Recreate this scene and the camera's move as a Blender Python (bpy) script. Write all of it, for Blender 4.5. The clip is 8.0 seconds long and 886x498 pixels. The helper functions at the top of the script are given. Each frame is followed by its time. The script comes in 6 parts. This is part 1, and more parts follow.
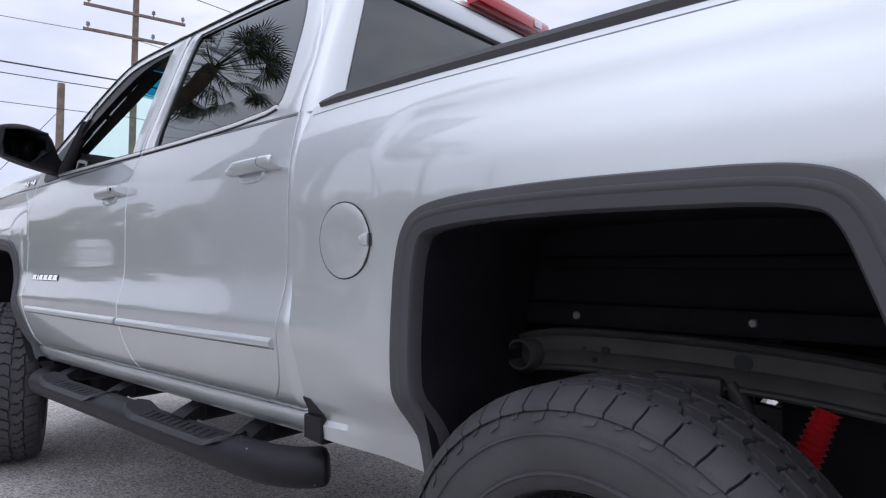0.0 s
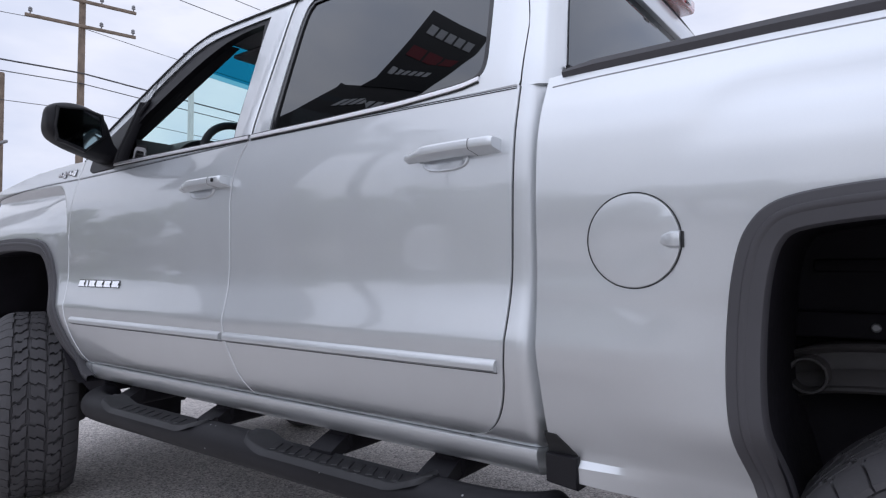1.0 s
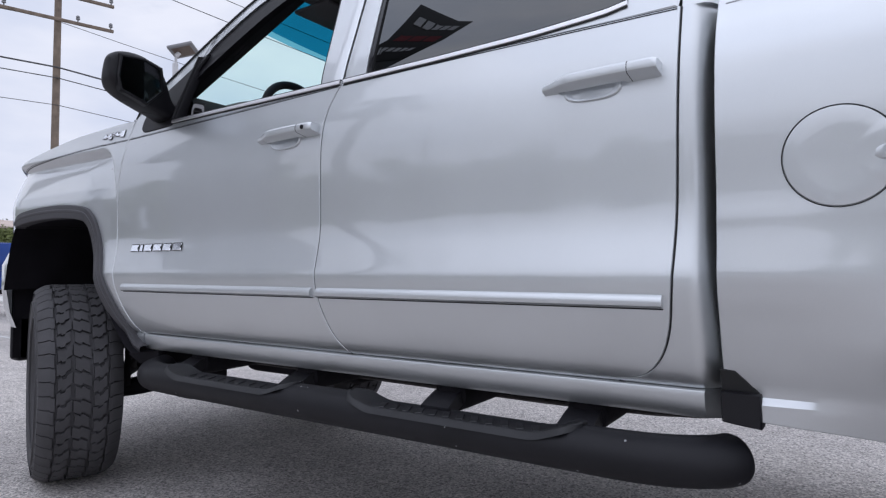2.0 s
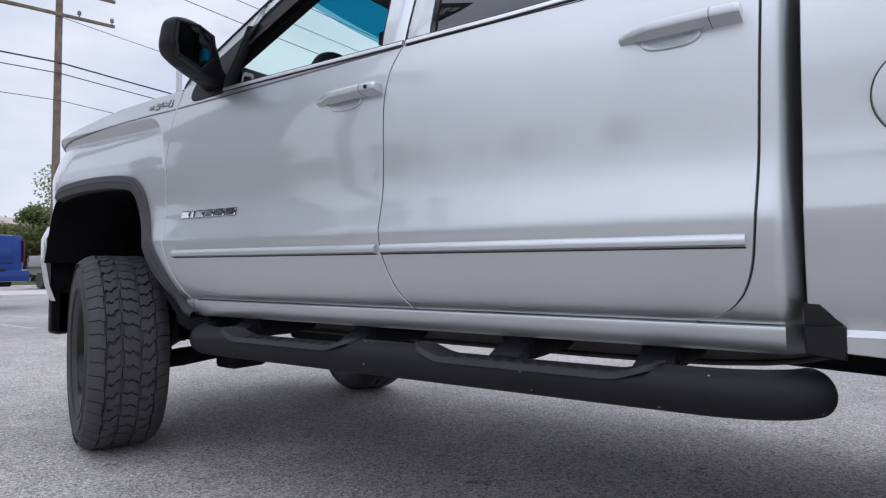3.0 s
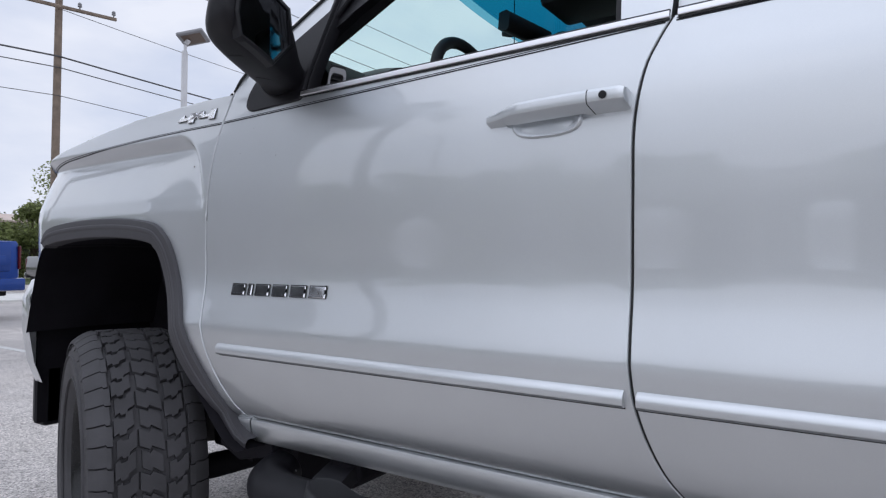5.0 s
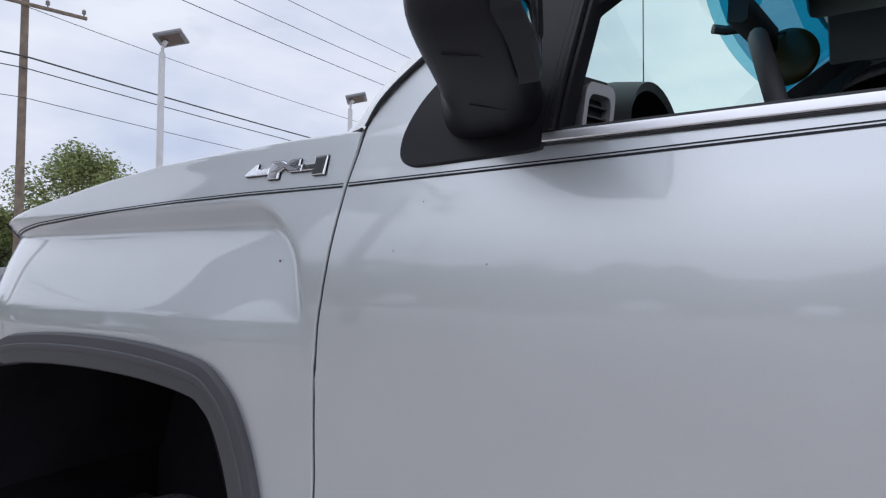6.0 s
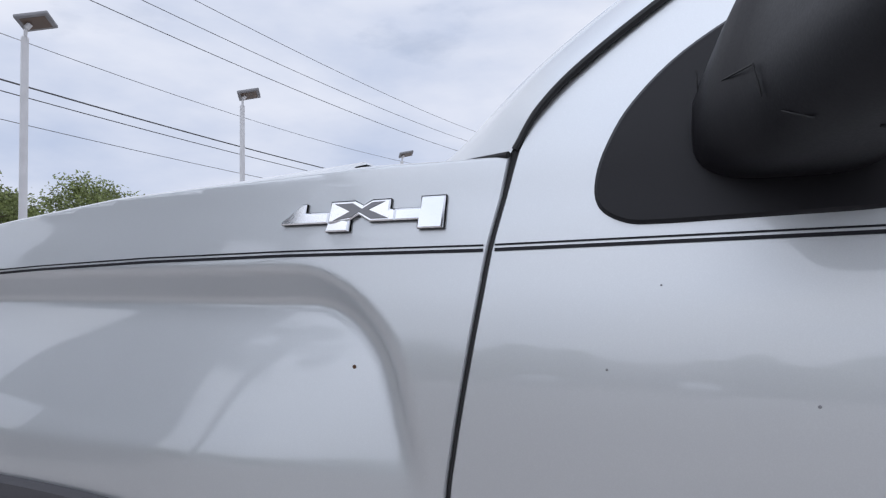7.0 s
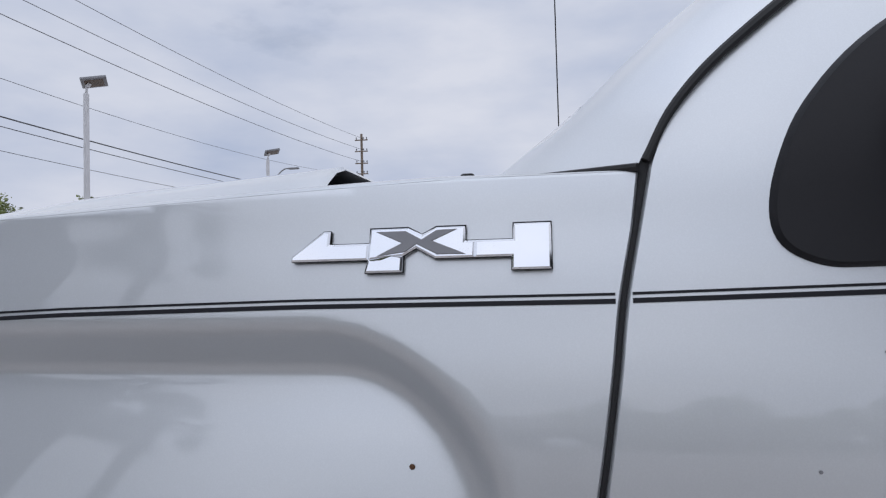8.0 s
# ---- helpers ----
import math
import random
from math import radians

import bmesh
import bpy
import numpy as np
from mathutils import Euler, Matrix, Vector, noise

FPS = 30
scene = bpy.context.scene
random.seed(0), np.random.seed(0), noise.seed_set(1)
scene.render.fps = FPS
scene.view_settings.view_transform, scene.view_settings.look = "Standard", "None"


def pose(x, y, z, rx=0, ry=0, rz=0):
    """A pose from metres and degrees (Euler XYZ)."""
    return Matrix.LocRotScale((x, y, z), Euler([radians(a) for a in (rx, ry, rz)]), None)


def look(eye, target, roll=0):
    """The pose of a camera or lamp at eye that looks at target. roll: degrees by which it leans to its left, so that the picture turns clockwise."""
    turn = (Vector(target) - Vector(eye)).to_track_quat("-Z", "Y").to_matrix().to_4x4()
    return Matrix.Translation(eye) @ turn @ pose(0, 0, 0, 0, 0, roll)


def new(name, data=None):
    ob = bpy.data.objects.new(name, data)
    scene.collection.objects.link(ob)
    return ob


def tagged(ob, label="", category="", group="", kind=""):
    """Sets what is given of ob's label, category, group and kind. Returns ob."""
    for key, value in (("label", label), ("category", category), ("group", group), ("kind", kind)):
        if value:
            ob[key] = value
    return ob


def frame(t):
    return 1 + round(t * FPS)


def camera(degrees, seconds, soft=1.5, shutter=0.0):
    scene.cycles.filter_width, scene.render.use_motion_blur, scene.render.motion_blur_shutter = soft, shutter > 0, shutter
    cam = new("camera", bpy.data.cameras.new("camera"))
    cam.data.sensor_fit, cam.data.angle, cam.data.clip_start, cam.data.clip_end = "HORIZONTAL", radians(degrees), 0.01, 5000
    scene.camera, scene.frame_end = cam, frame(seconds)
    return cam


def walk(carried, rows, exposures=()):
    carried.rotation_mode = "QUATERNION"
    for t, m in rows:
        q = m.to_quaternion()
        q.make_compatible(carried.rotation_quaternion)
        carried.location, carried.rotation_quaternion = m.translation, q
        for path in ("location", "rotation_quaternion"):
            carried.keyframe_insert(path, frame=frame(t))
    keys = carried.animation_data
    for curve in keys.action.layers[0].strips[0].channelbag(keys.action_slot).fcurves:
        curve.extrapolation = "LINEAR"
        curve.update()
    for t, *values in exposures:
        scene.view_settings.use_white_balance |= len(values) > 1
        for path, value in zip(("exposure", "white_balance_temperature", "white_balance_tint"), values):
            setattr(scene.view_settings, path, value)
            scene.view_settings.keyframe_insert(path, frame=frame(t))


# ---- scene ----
cam = camera(70.0, 8.0, soft=1.25)
PATH = [
    (0, (4.231, -0.993, 1.086), (2.913, 0.511, 1.16), 0.6),
    (0.5, (3.839, -1.106, 1.114), (2.588, 0.453, 1.185), 0.5),
    (1, (3.489, -1.204, 1.101), (2.294, 0.398, 1.169), 0.2),
    (1.5, (3.25, -1.274, 1.033), (2.096, 0.358, 1.105), 0.2),
    (2, (3.109, -1.349, 0.948), (1.975, 0.297, 1.022), 0.1),
    (3.5, (2.937, -1.51, 0.8), (1.81, 0.141, 0.867), 0.1),
    (4, (2.884, -1.494, 0.806), (1.757, 0.156, 0.871), 0.2),
    (4.5, (2.583, -1.322, 0.911), (1.452, 0.326, 0.968), 0.2),
    (4.7, (2.368, -1.202, 0.986), (1.236, 0.446, 1.043), 0.3),
    (5.8, (1.291, -0.685, 1.341), (0.202, 0.99, 1.41), 0.5),
    (6, (1.158, -0.635, 1.37), (0.096, 1.058, 1.444), 0.4),
    (6.5, (0.881, -0.555, 1.439), (-0.061, 1.209, 1.512), -0.1),
    (7, (0.731, -0.459, 1.474), (-0.033, 1.387, 1.546), -0.7),
    (7.5, (0.601, -0.387, 1.499), (0.046, 1.533, 1.567), -1.1),
    (8, (0.524, -0.345, 1.514), (0.159, 1.62, 1.579), -1.5),
]
walk(cam, [(t, look(eye, target, roll)) for t, eye, target, roll in PATH], exposures=((0.0, 0.22, 6310, 13.5), (1.0, 0.15, 6310, 13.5), (1.8, 0.07, 6310, 13.0), (6.6, 0.07, 6350, 11.0), (7.3, -0.04, 6350, 11.0), (8.0, -0.22, 6350, 11.5)))
from mathutils.geometry import tessellate_polygon

# ---- world and light ----
SUN_AT = (-1.5, -6.0, 14.0)
world = bpy.data.worlds.new("overcast_sky")
scene.world = world
world.use_nodes = True
wn, wl = world.node_tree.nodes, world.node_tree.links
wn.clear()
w_out = wn.new("ShaderNodeOutputWorld")
w_bg = wn.new("ShaderNodeBackground")
w_sky = wn.new("ShaderNodeTexSky")
w_sky.sky_type = 'NISHITA'
w_sky.sun_disc = False
w_sky.sun_elevation = radians(66)
w_sky.sun_rotation = radians(194)
w_sky.dust_density = 2.5
w_tc = wn.new("ShaderNodeTexCoord")
w_map = wn.new("ShaderNodeMapping")
w_map.inputs["Scale"].default_value = (1.0, 1.0, 2.6)
w_n1 = wn.new("ShaderNodeTexNoise")
w_n1.inputs["Scale"].default_value = 2.1
w_n1.inputs["Detail"].default_value = 7.0
w_n1.inputs["Roughness"].default_value = 0.55
w_ramp = wn.new("ShaderNodeValToRGB")
w_ramp.color_ramp.elements[0].position = 0.10
w_ramp.color_ramp.elements[1].position = 0.38
w_cl = wn.new("ShaderNodeTexNoise")
w_cl.inputs["Scale"].default_value = 3.4
w_cl.inputs["Detail"].default_value = 6.0
w_cr = wn.new("ShaderNodeValToRGB")
w_cr.color_ramp.elements[0].position = 0.3
w_cr.color_ramp.elements[0].color = (4.7, 5.35, 6.8, 1)
w_cr.color_ramp.elements[1].position = 0.68
w_cr.color_ramp.elements[1].color = (7.2, 7.45, 8.2, 1)
w_mix = wn.new("ShaderNodeMix")
w_mix.data_type = 'RGBA'
wl.new(w_tc.outputs["Generated"], w_map.inputs["Vector"])
wl.new(w_map.outputs["Vector"], w_n1.inputs["Vector"])
wl.new(w_map.outputs["Vector"], w_cl.inputs["Vector"])
wl.new(w_n1.outputs["Fac"], w_ramp.inputs["Fac"])
wl.new(w_cl.outputs["Fac"], w_cr.inputs["Fac"])
wl.new(w_ramp.outputs["Color"], w_mix.inputs[0])
wl.new(w_sky.outputs["Color"], w_mix.inputs[6])
wl.new(w_cr.outputs["Color"], w_mix.inputs[7])
# an overcast sky is brighter overhead than at the horizon
w_sep = wn.new("ShaderNodeSeparateXYZ")
w_up = wn.new("ShaderNodeMapRange")
w_up.inputs["From Min"].default_value, w_up.inputs["From Max"].default_value = 0.72, 1.0
w_up.inputs["To Min"].default_value, w_up.inputs["To Max"].default_value = 1.10, 1.30
w_gain = wn.new("ShaderNodeVectorMath")
w_gain.operation = 'SCALE'
wl.new(w_tc.outputs["Generated"], w_sep.inputs["Vector"])
wl.new(w_sep.outputs["Z"], w_up.inputs["Value"])
wl.new(w_mix.outputs[2], w_gain.inputs[0])
# and it glows softly round the veiled sun
w_dot = wn.new("ShaderNodeVectorMath")
w_dot.operation = 'DOT_PRODUCT'
w_dot.inputs[1].default_value = Vector(SUN_AT).normalized()
w_glow = wn.new("ShaderNodeMapRange")
w_glow.interpolation_type = 'SMOOTHERSTEP'
w_glow.inputs["From Min"].default_value, w_glow.inputs["From Max"].default_value = 0.58, 1.0
w_glow.inputs["To Min"].default_value, w_glow.inputs["To Max"].default_value = 0.0, 0.50
w_sum = wn.new("ShaderNodeMath")
w_sum.operation = 'ADD'
wl.new(w_tc.outputs["Generated"], w_dot.inputs[0])
wl.new(w_dot.outputs["Value"], w_glow.inputs["Value"])
wl.new(w_glow.outputs["Result"], w_sum.inputs[0])
wl.new(w_up.outputs["Result"], w_sum.inputs[1])
wl.new(w_sum.outputs["Value"], w_gain.inputs["Scale"])
wl.new(w_gain.outputs["Vector"], w_bg.inputs["Color"])
w_bg.inputs["Strength"].default_value = 0.1
wl.new(w_bg.outputs["Background"], w_out.inputs["Surface"])

sun_data = bpy.data.lights.new("sun", 'SUN')
sun_data.energy = 0.6
sun_data.angle = radians(170)
sun_data.color = (1.0, 0.97, 0.93)
sun = new("sun", sun_data)
sun.matrix_world = look(SUN_AT, (0, 0, 0))


# ---- materials ----
def nodes_of(name):
    m = bpy.data.materials.new(name)
    m.use_nodes = True
    n, l = m.node_tree.nodes, m.node_tree.links
    return m, n, l, n["Principled BSDF"]


def surface(name, color, rough=0.5, metal=0.0, spread=0.12, scale=6.0, fine=90.0, bump=0.1, coat=0.0, dist=0.002, spec=0.5):
    """A plain surface with broad and fine variation of tone, gloss and relief."""
    m, n, l, b = nodes_of(name)
    tc = n.new("ShaderNodeTexCoord")
    a = n.new("ShaderNodeTexNoise")
    a.inputs["Scale"].default_value = scale
    a.inputs["Detail"].default_value = 5
    f = n.new("ShaderNodeTexNoise")
    f.inputs["Scale"].default_value = fine
    f.inputs["Detail"].default_value = 3
    l.new(tc.outputs["Object"], a.inputs["Vector"])
    l.new(tc.outputs["Object"], f.inputs["Vector"])
    r = n.new("ShaderNodeMapRange")
    r.inputs["From Min"].default_value, r.inputs["From Max"].default_value = 0.3, 0.7
    r.inputs["To Min"].default_value, r.inputs["To Max"].default_value = 1 - spread, 1 + spread
    l.new(a.outputs["Fac"], r.inputs["Value"])
    mul = n.new("ShaderNodeVectorMath")
    mul.operation = 'SCALE'
    mul.inputs[0].default_value = color
    l.new(r.outputs["Result"], mul.inputs["Scale"])
    l.new(mul.outputs["Vector"], b.inputs["Base Color"])
    rr = n.new("ShaderNodeMapRange")
    rr.inputs["To Min"].default_value, rr.inputs["To Max"].default_value = max(0.02, rough - 0.08), min(1, rough + 0.08)
    l.new(f.outputs["Fac"], rr.inputs["Value"])
    l.new(rr.outputs["Result"], b.inputs["Roughness"])
    b.inputs["Metallic"].default_value = metal
    b.inputs["Specular IOR Level"].default_value = spec
    if coat:
        b.inputs["Coat Weight"].default_value = coat
        b.inputs["Coat Roughness"].default_value = 0.03
    if bump:
        bp = n.new("ShaderNodeBump")
        bp.inputs["Strength"].default_value = bump
        bp.inputs["Distance"].default_value = dist
        l.new(f.outputs["Fac"], bp.inputs["Height"])
        l.new(bp.outputs["Normal"], b.inputs["Normal"])
    return m


def car_paint(name, color, metal=0.95, rough=0.44, ior=1.72):
    """Metallic base under a clear coat, with flakes and a faint film of dust."""
    m, n, l, b = nodes_of(name)
    tc = n.new("ShaderNodeTexCoord")
    fl = n.new("ShaderNodeTexVoronoi")
    fl.inputs["Scale"].default_value = 900
    l.new(tc.outputs["Object"], fl.inputs["Vector"])
    du = n.new("ShaderNodeTexNoise")
    du.inputs["Scale"].default_value = 3.0
    du.inputs["Detail"].default_value = 8
    l.new(tc.outputs["Object"], du.inputs["Vector"])
    r = n.new("ShaderNodeMapRange")
    r.inputs["To Min"].default_value, r.inputs["To Max"].default_value = 0.97, 1.02
    l.new(fl.outputs["Distance"], r.inputs["Value"])
    r2 = n.new("ShaderNodeMapRange")
    r2.inputs["From Min"].default_value, r2.inputs["From Max"].default_value = 0.3, 0.7
    r2.inputs["To Min"].default_value, r2.inputs["To Max"].default_value = 0.97, 1.03
    l.new(du.outputs["Fac"], r2.inputs["Value"])
    mu = n.new("ShaderNodeMath")
    mu.operation = 'MULTIPLY'
    l.new(r.outputs["Result"], mu.inputs[0])
    l.new(r2.outputs["Result"], mu.inputs[1])
    s = n.new("ShaderNodeVectorMath")
    s.operation = 'SCALE'
    s.inputs[0].default_value = color
    l.new(mu.outputs["Value"], s.inputs["Scale"])
    l.new(s.outputs["Vector"], b.inputs["Base Color"])
    b.inputs["Metallic"].default_value = metal
    b.inputs["Roughness"].default_value = rough
    b.inputs["Coat Weight"].default_value = 1.0
    b.inputs["Coat IOR"].default_value = ior
    cr = n.new("ShaderNodeMapRange")
    cr.inputs["To Min"].default_value, cr.inputs["To Max"].default_value = 0.015, 0.06
    l.new(du.outputs["Fac"], cr.inputs["Value"])
    l.new(cr.outputs["Result"], b.inputs["Coat Roughness"])
    return m


def glass(name, tint, mixin, rough=0.0):
    """A thin pane: part clear and tinted, part mirror."""
    m = bpy.data.materials.new(name)
    m.use_nodes = True
    n, l = m.node_tree.nodes, m.node_tree.links
    n.clear()
    o = n.new("ShaderNodeOutputMaterial")
    t = n.new("ShaderNodeBsdfTransparent")
    t.inputs["Color"].default_value = (*tint, 1)
    g = n.new("ShaderNodeBsdfGlossy")
    g.inputs["Roughness"].default_value = rough
    g.inputs["Color"].default_value = (0.92, 0.95, 0.97, 1)
    f = n.new("ShaderNodeLayerWeight")
    f.inputs["Blend"].default_value = 0.5
    pw = n.new("ShaderNodeMath")
    pw.operation = 'POWER'
    pw.inputs[1].default_value = 4.0
    r = n.new("ShaderNodeMapRange")
    r.inputs["To Min"].default_value, r.inputs["To Max"].default_value = mixin, 0.75
    mx = n.new("ShaderNodeMixShader")
    l.new(f.outputs["Facing"], pw.inputs[0])
    l.new(pw.outputs["Value"], r.inputs["Value"])
    l.new(r.outputs["Result"], mx.inputs["Fac"])
    l.new(t.outputs["BSDF"], mx.inputs[1])
    l.new(g.outputs["BSDF"], mx.inputs[2])
    l.new(mx.outputs["Shader"], o.inputs["Surface"])
    return m


SILVER = car_paint("silver_paint", (0.645, 0.667, 0.682))
BLUE = car_paint("blue_paint", (0.003, 0.045, 0.25), 0.7, 0.45, 1.3)
DARKCAR = car_paint("dark_paint", (0.03, 0.032, 0.035), 0.3)
TRIM = surface("grey_textured_plastic", (0.056, 0.054, 0.060), 0.55, 0, 0.06, 4, 500, 0.15, dist=0.0008)
BLACK = surface("black_plastic", (0.0085, 0.008, 0.0105), 0.46, 0, 0.1, 5, 500, 0.12, dist=0.0006, spec=0.32)
GLOSSBLACK = surface("gloss_black_trim", (0.012, 0.012, 0.014), 0.12, 0, 0.1, 5, 200, 0.0)
RUBBER = surface("tyre_rubber", (0.058, 0.056, 0.060), 0.75, 0, 0.22, 9, 160, 0.3, dist=0.001)
SEAL = surface("rubber_seal", (0.012, 0.012, 0.013), 0.6, 0, 0.1, 5, 100, 0.0)
UNDER = surface("underbody_black", (0.011, 0.010, 0.013), 0.7, 0, 0.35, 5, 60, 0.3, spec=0.15)
FRAME = surface("dusty_frame_steel", (0.050, 0.046, 0.046), 0.6, 0.0, 0.35, 6, 60, 0.3)
BELTTRIM = surface("satin_belt_trim", (0.80, 0.795, 0.81), 0.44, 1.0, 0.015, 5, 50, 0.0)
OLIVE = surface("olive_plastic", (0.035, 0.033, 0.006), 0.35, 0, 0.25, 9, 60, 0.0)
CHROME = surface("chrome", (0.82, 0.83, 0.85), 0.09, 1.0, 0.03, 5, 50, 0.0)
STEPBLACK = surface("step_powder_coat", (0.0095, 0.0092, 0.0120), 0.5, 0, 0.18, 7, 700, 0.22, dist=0.0006, spec=0.3)


def chipped(m, amount=0.10, chip=(0.30, 0.30, 0.31), scale=38.0):
    """Scatters small pale chips and scuffs over a material."""
    n, l = m.node_tree.nodes, m.node_tree.links
    b = n["Principled BSDF"]
    old = b.inputs["Base Color"].links[0].from_socket
    tc = n.new("ShaderNodeTexCoord")
    v = n.new("ShaderNodeTexVoronoi")
    v.inputs["Scale"].default_value = scale
    l.new(tc.outputs["Object"], v.inputs["Vector"])
    near = n.new("ShaderNodeMath")
    near.operation = 'LESS_THAN'
    near.inputs[1].default_value = 0.11
    l.new(v.outputs["Distance"], near.inputs[0])
    sp = n.new("ShaderNodeSeparateColor")
    l.new(v.outputs["Color"], sp.inputs["Color"])
    few = n.new("ShaderNodeMath")
    few.operation = 'LESS_THAN'
    few.inputs[1].default_value = amount
    l.new(sp.outputs["Red"], few.inputs[0])
    both = n.new("ShaderNodeMath")
    both.operation = 'MULTIPLY'
    l.new(near.outputs["Value"], both.inputs[0])
    l.new(few.outputs["Value"], both.inputs[1])
    mx = n.new("ShaderNodeMix")
    mx.data_type = 'RGBA'
    l.new(both.outputs["Value"], mx.inputs[0])
    l.new(old, mx.inputs[6])
    mx.inputs[7].default_value = (*chip, 1)
    l.new(mx.outputs[2], b.inputs["Base Color"])


chipped(STEPBLACK)
PAD = surface("step_pad", (0.012, 0.012, 0.0145), 0.5, 0, 0.2, 12, 300, 0.2, dist=0.0008)
RIMBLACK = surface("black_alloy", (0.012, 0.012, 0.013), 0.25, 0.3, 0.1, 5, 80, 0.0)
ALLOY = surface("bare_alloy", (0.6, 0.6, 0.62), 0.3, 1.0, 0.05, 5, 80, 0.0)
REDBOOT = surface("red_shock_boot", (0.42, 0.010, 0.016), 0.45, 0, 0.15, 12, 90, 0.1)
DIMRED = surface("dark_red_lens", (0.09, 0.004, 0.008), 0.15, 0, 0.05, 5, 60, 0.0)
REDLENS = surface("red_lens", (0.5, 0.005, 0.012), 0.08, 0, 0.05, 5, 60, 0.0, coat=1.0)
CLEARLENS = surface("clear_lens", (0.6, 0.6, 0.62), 0.06, 0.4, 0.05, 5, 60, 0.0, coat=1.0)
INTERIOR = surface("dark_cabin_trim", (0.028, 0.028, 0.031), 0.6, 0, 0.1, 6, 300, 0.1)
HEADLINER = surface("grey_headliner", (0.16, 0.16, 0.17), 0.9, 0, 0.06, 6, 300, 0.1)
STRIPE = surface("dark_pinstripe", (0.010, 0.010, 0.014), 0.45, 0, 0.05, 5, 60, 0.0, spec=0.25)
RUST = surface("rust_chip", (0.10, 0.045, 0.02), 0.8, 0, 0.2, 200, 600, 0.0)
PRIVACY = glass("privacy_glass", (0.006, 0.006, 0.007), 0.11)
SHIELD = glass("windscreen_glass", (0.80, 1.0, 0.93), 0.03)
SHADE = glass("blue_shade_band", (0.008, 0.20, 0.31), 0.03)
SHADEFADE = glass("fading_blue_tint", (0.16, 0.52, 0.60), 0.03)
MIRROR = surface("mirror_glass", (0.36, 0.38, 0.41), 0.02, 1.0, 0.02, 5, 50, 0.0)
WOODPOLE = surface("weathered_pole_wood", (0.20, 0.155, 0.12), 0.85, 0, 0.25, 3, 40, 0.4, dist=0.01)
WHITEPOLE = surface("white_painted_steel", (0.62, 0.62, 0.63), 0.45, 0, 0.06, 3, 60, 0.05)
LAMPLENS = surface("brown_lamp_lens", (0.10, 0.065, 0.045), 0.3, 0, 0.1, 4, 60, 0.0)
WIRE = surface("cable", (0.06, 0.06, 0.065), 0.6, 0, 0.05, 3, 10, 0.0)
GREYMETAL = surface("grey_metal", (0.24, 0.24, 0.25), 0.5, 0.3, 0.1, 4, 60, 0.05)
BARK = surface("bark", (0.10, 0.075, 0.055), 0.9, 0, 0.3, 6, 60, 0.6, dist=0.02)
SIGNBLACK = surface("black_sign_face", (0.012, 0.013, 0.015), 0.35, 0, 0.1, 2, 40, 0.0)
SIGNWHITE = surface("white_sign_letter", (0.75, 0.76, 0.78), 0.5, 0, 0.05, 2, 40, 0.0)
SIGNRED = surface("red_sign_letter", (0.22, 0.02, 0.03), 0.5, 0, 0.05, 2, 40, 0.0)
STUCCO = surface("pale_stucco", (0.64, 0.63, 0.60), 0.85, 0, 0.08, 1.5, 60, 0.3, dist=0.004)
GREYCLAD = surface("grey_cladding", (0.20, 0.205, 0.22), 0.45, 0.2, 0.08, 1.5, 40, 0.1)
SHOPGLASS = surface("dark_shop_glass", (0.02, 0.024, 0.028), 0.05, 0, 0.05, 2, 10, 0.0)
PAINTLINE = surface("worn_white_line", (0.52, 0.52, 0.51), 0.8, 0, 0.3, 9, 80, 0.2)


def leaf_material(name, color):
    m, n, l, b = nodes_of(name)
    g = n.new("ShaderNodeNewGeometry")
    r = n.new("ShaderNodeMapRange")
    r.inputs["To Min"].default_value, r.inputs["To Max"].default_value = 0.5, 1.6
    l.new(g.outputs["Random Per Island"], r.inputs["Value"])
    s = n.new("ShaderNodeVectorMath")
    s.operation = 'SCALE'
    s.inputs[0].default_value = color
    l.new(r.outputs["Result"], s.inputs["Scale"])
    l.new(s.outputs["Vector"], b.inputs["Base Color"])
    b.inputs["Roughness"].default_value = 0.6
    # thin leaves let part of the light through
    tr = n.new("ShaderNodeBsdfTranslucent")
    l.new(s.outputs["Vector"], tr.inputs["Color"])
    mx = n.new("ShaderNodeMixShader")
    mx.inputs["Fac"].default_value = 0.45
    l.new(b.outputs["BSDF"], mx.inputs[1])
    l.new(tr.outputs["BSDF"], mx.inputs[2])
    l.new(mx.outputs["Shader"], n["Material Output"].inputs["Surface"])
    return m


LEAF = leaf_material("tree_leaves", (0.22, 0.255, 0.10))
LEAFDARK = leaf_material("pine_needles", (0.10, 0.12, 0.065))
FROND = leaf_material("palm_fronds", (0.035, 0.05, 0.022))


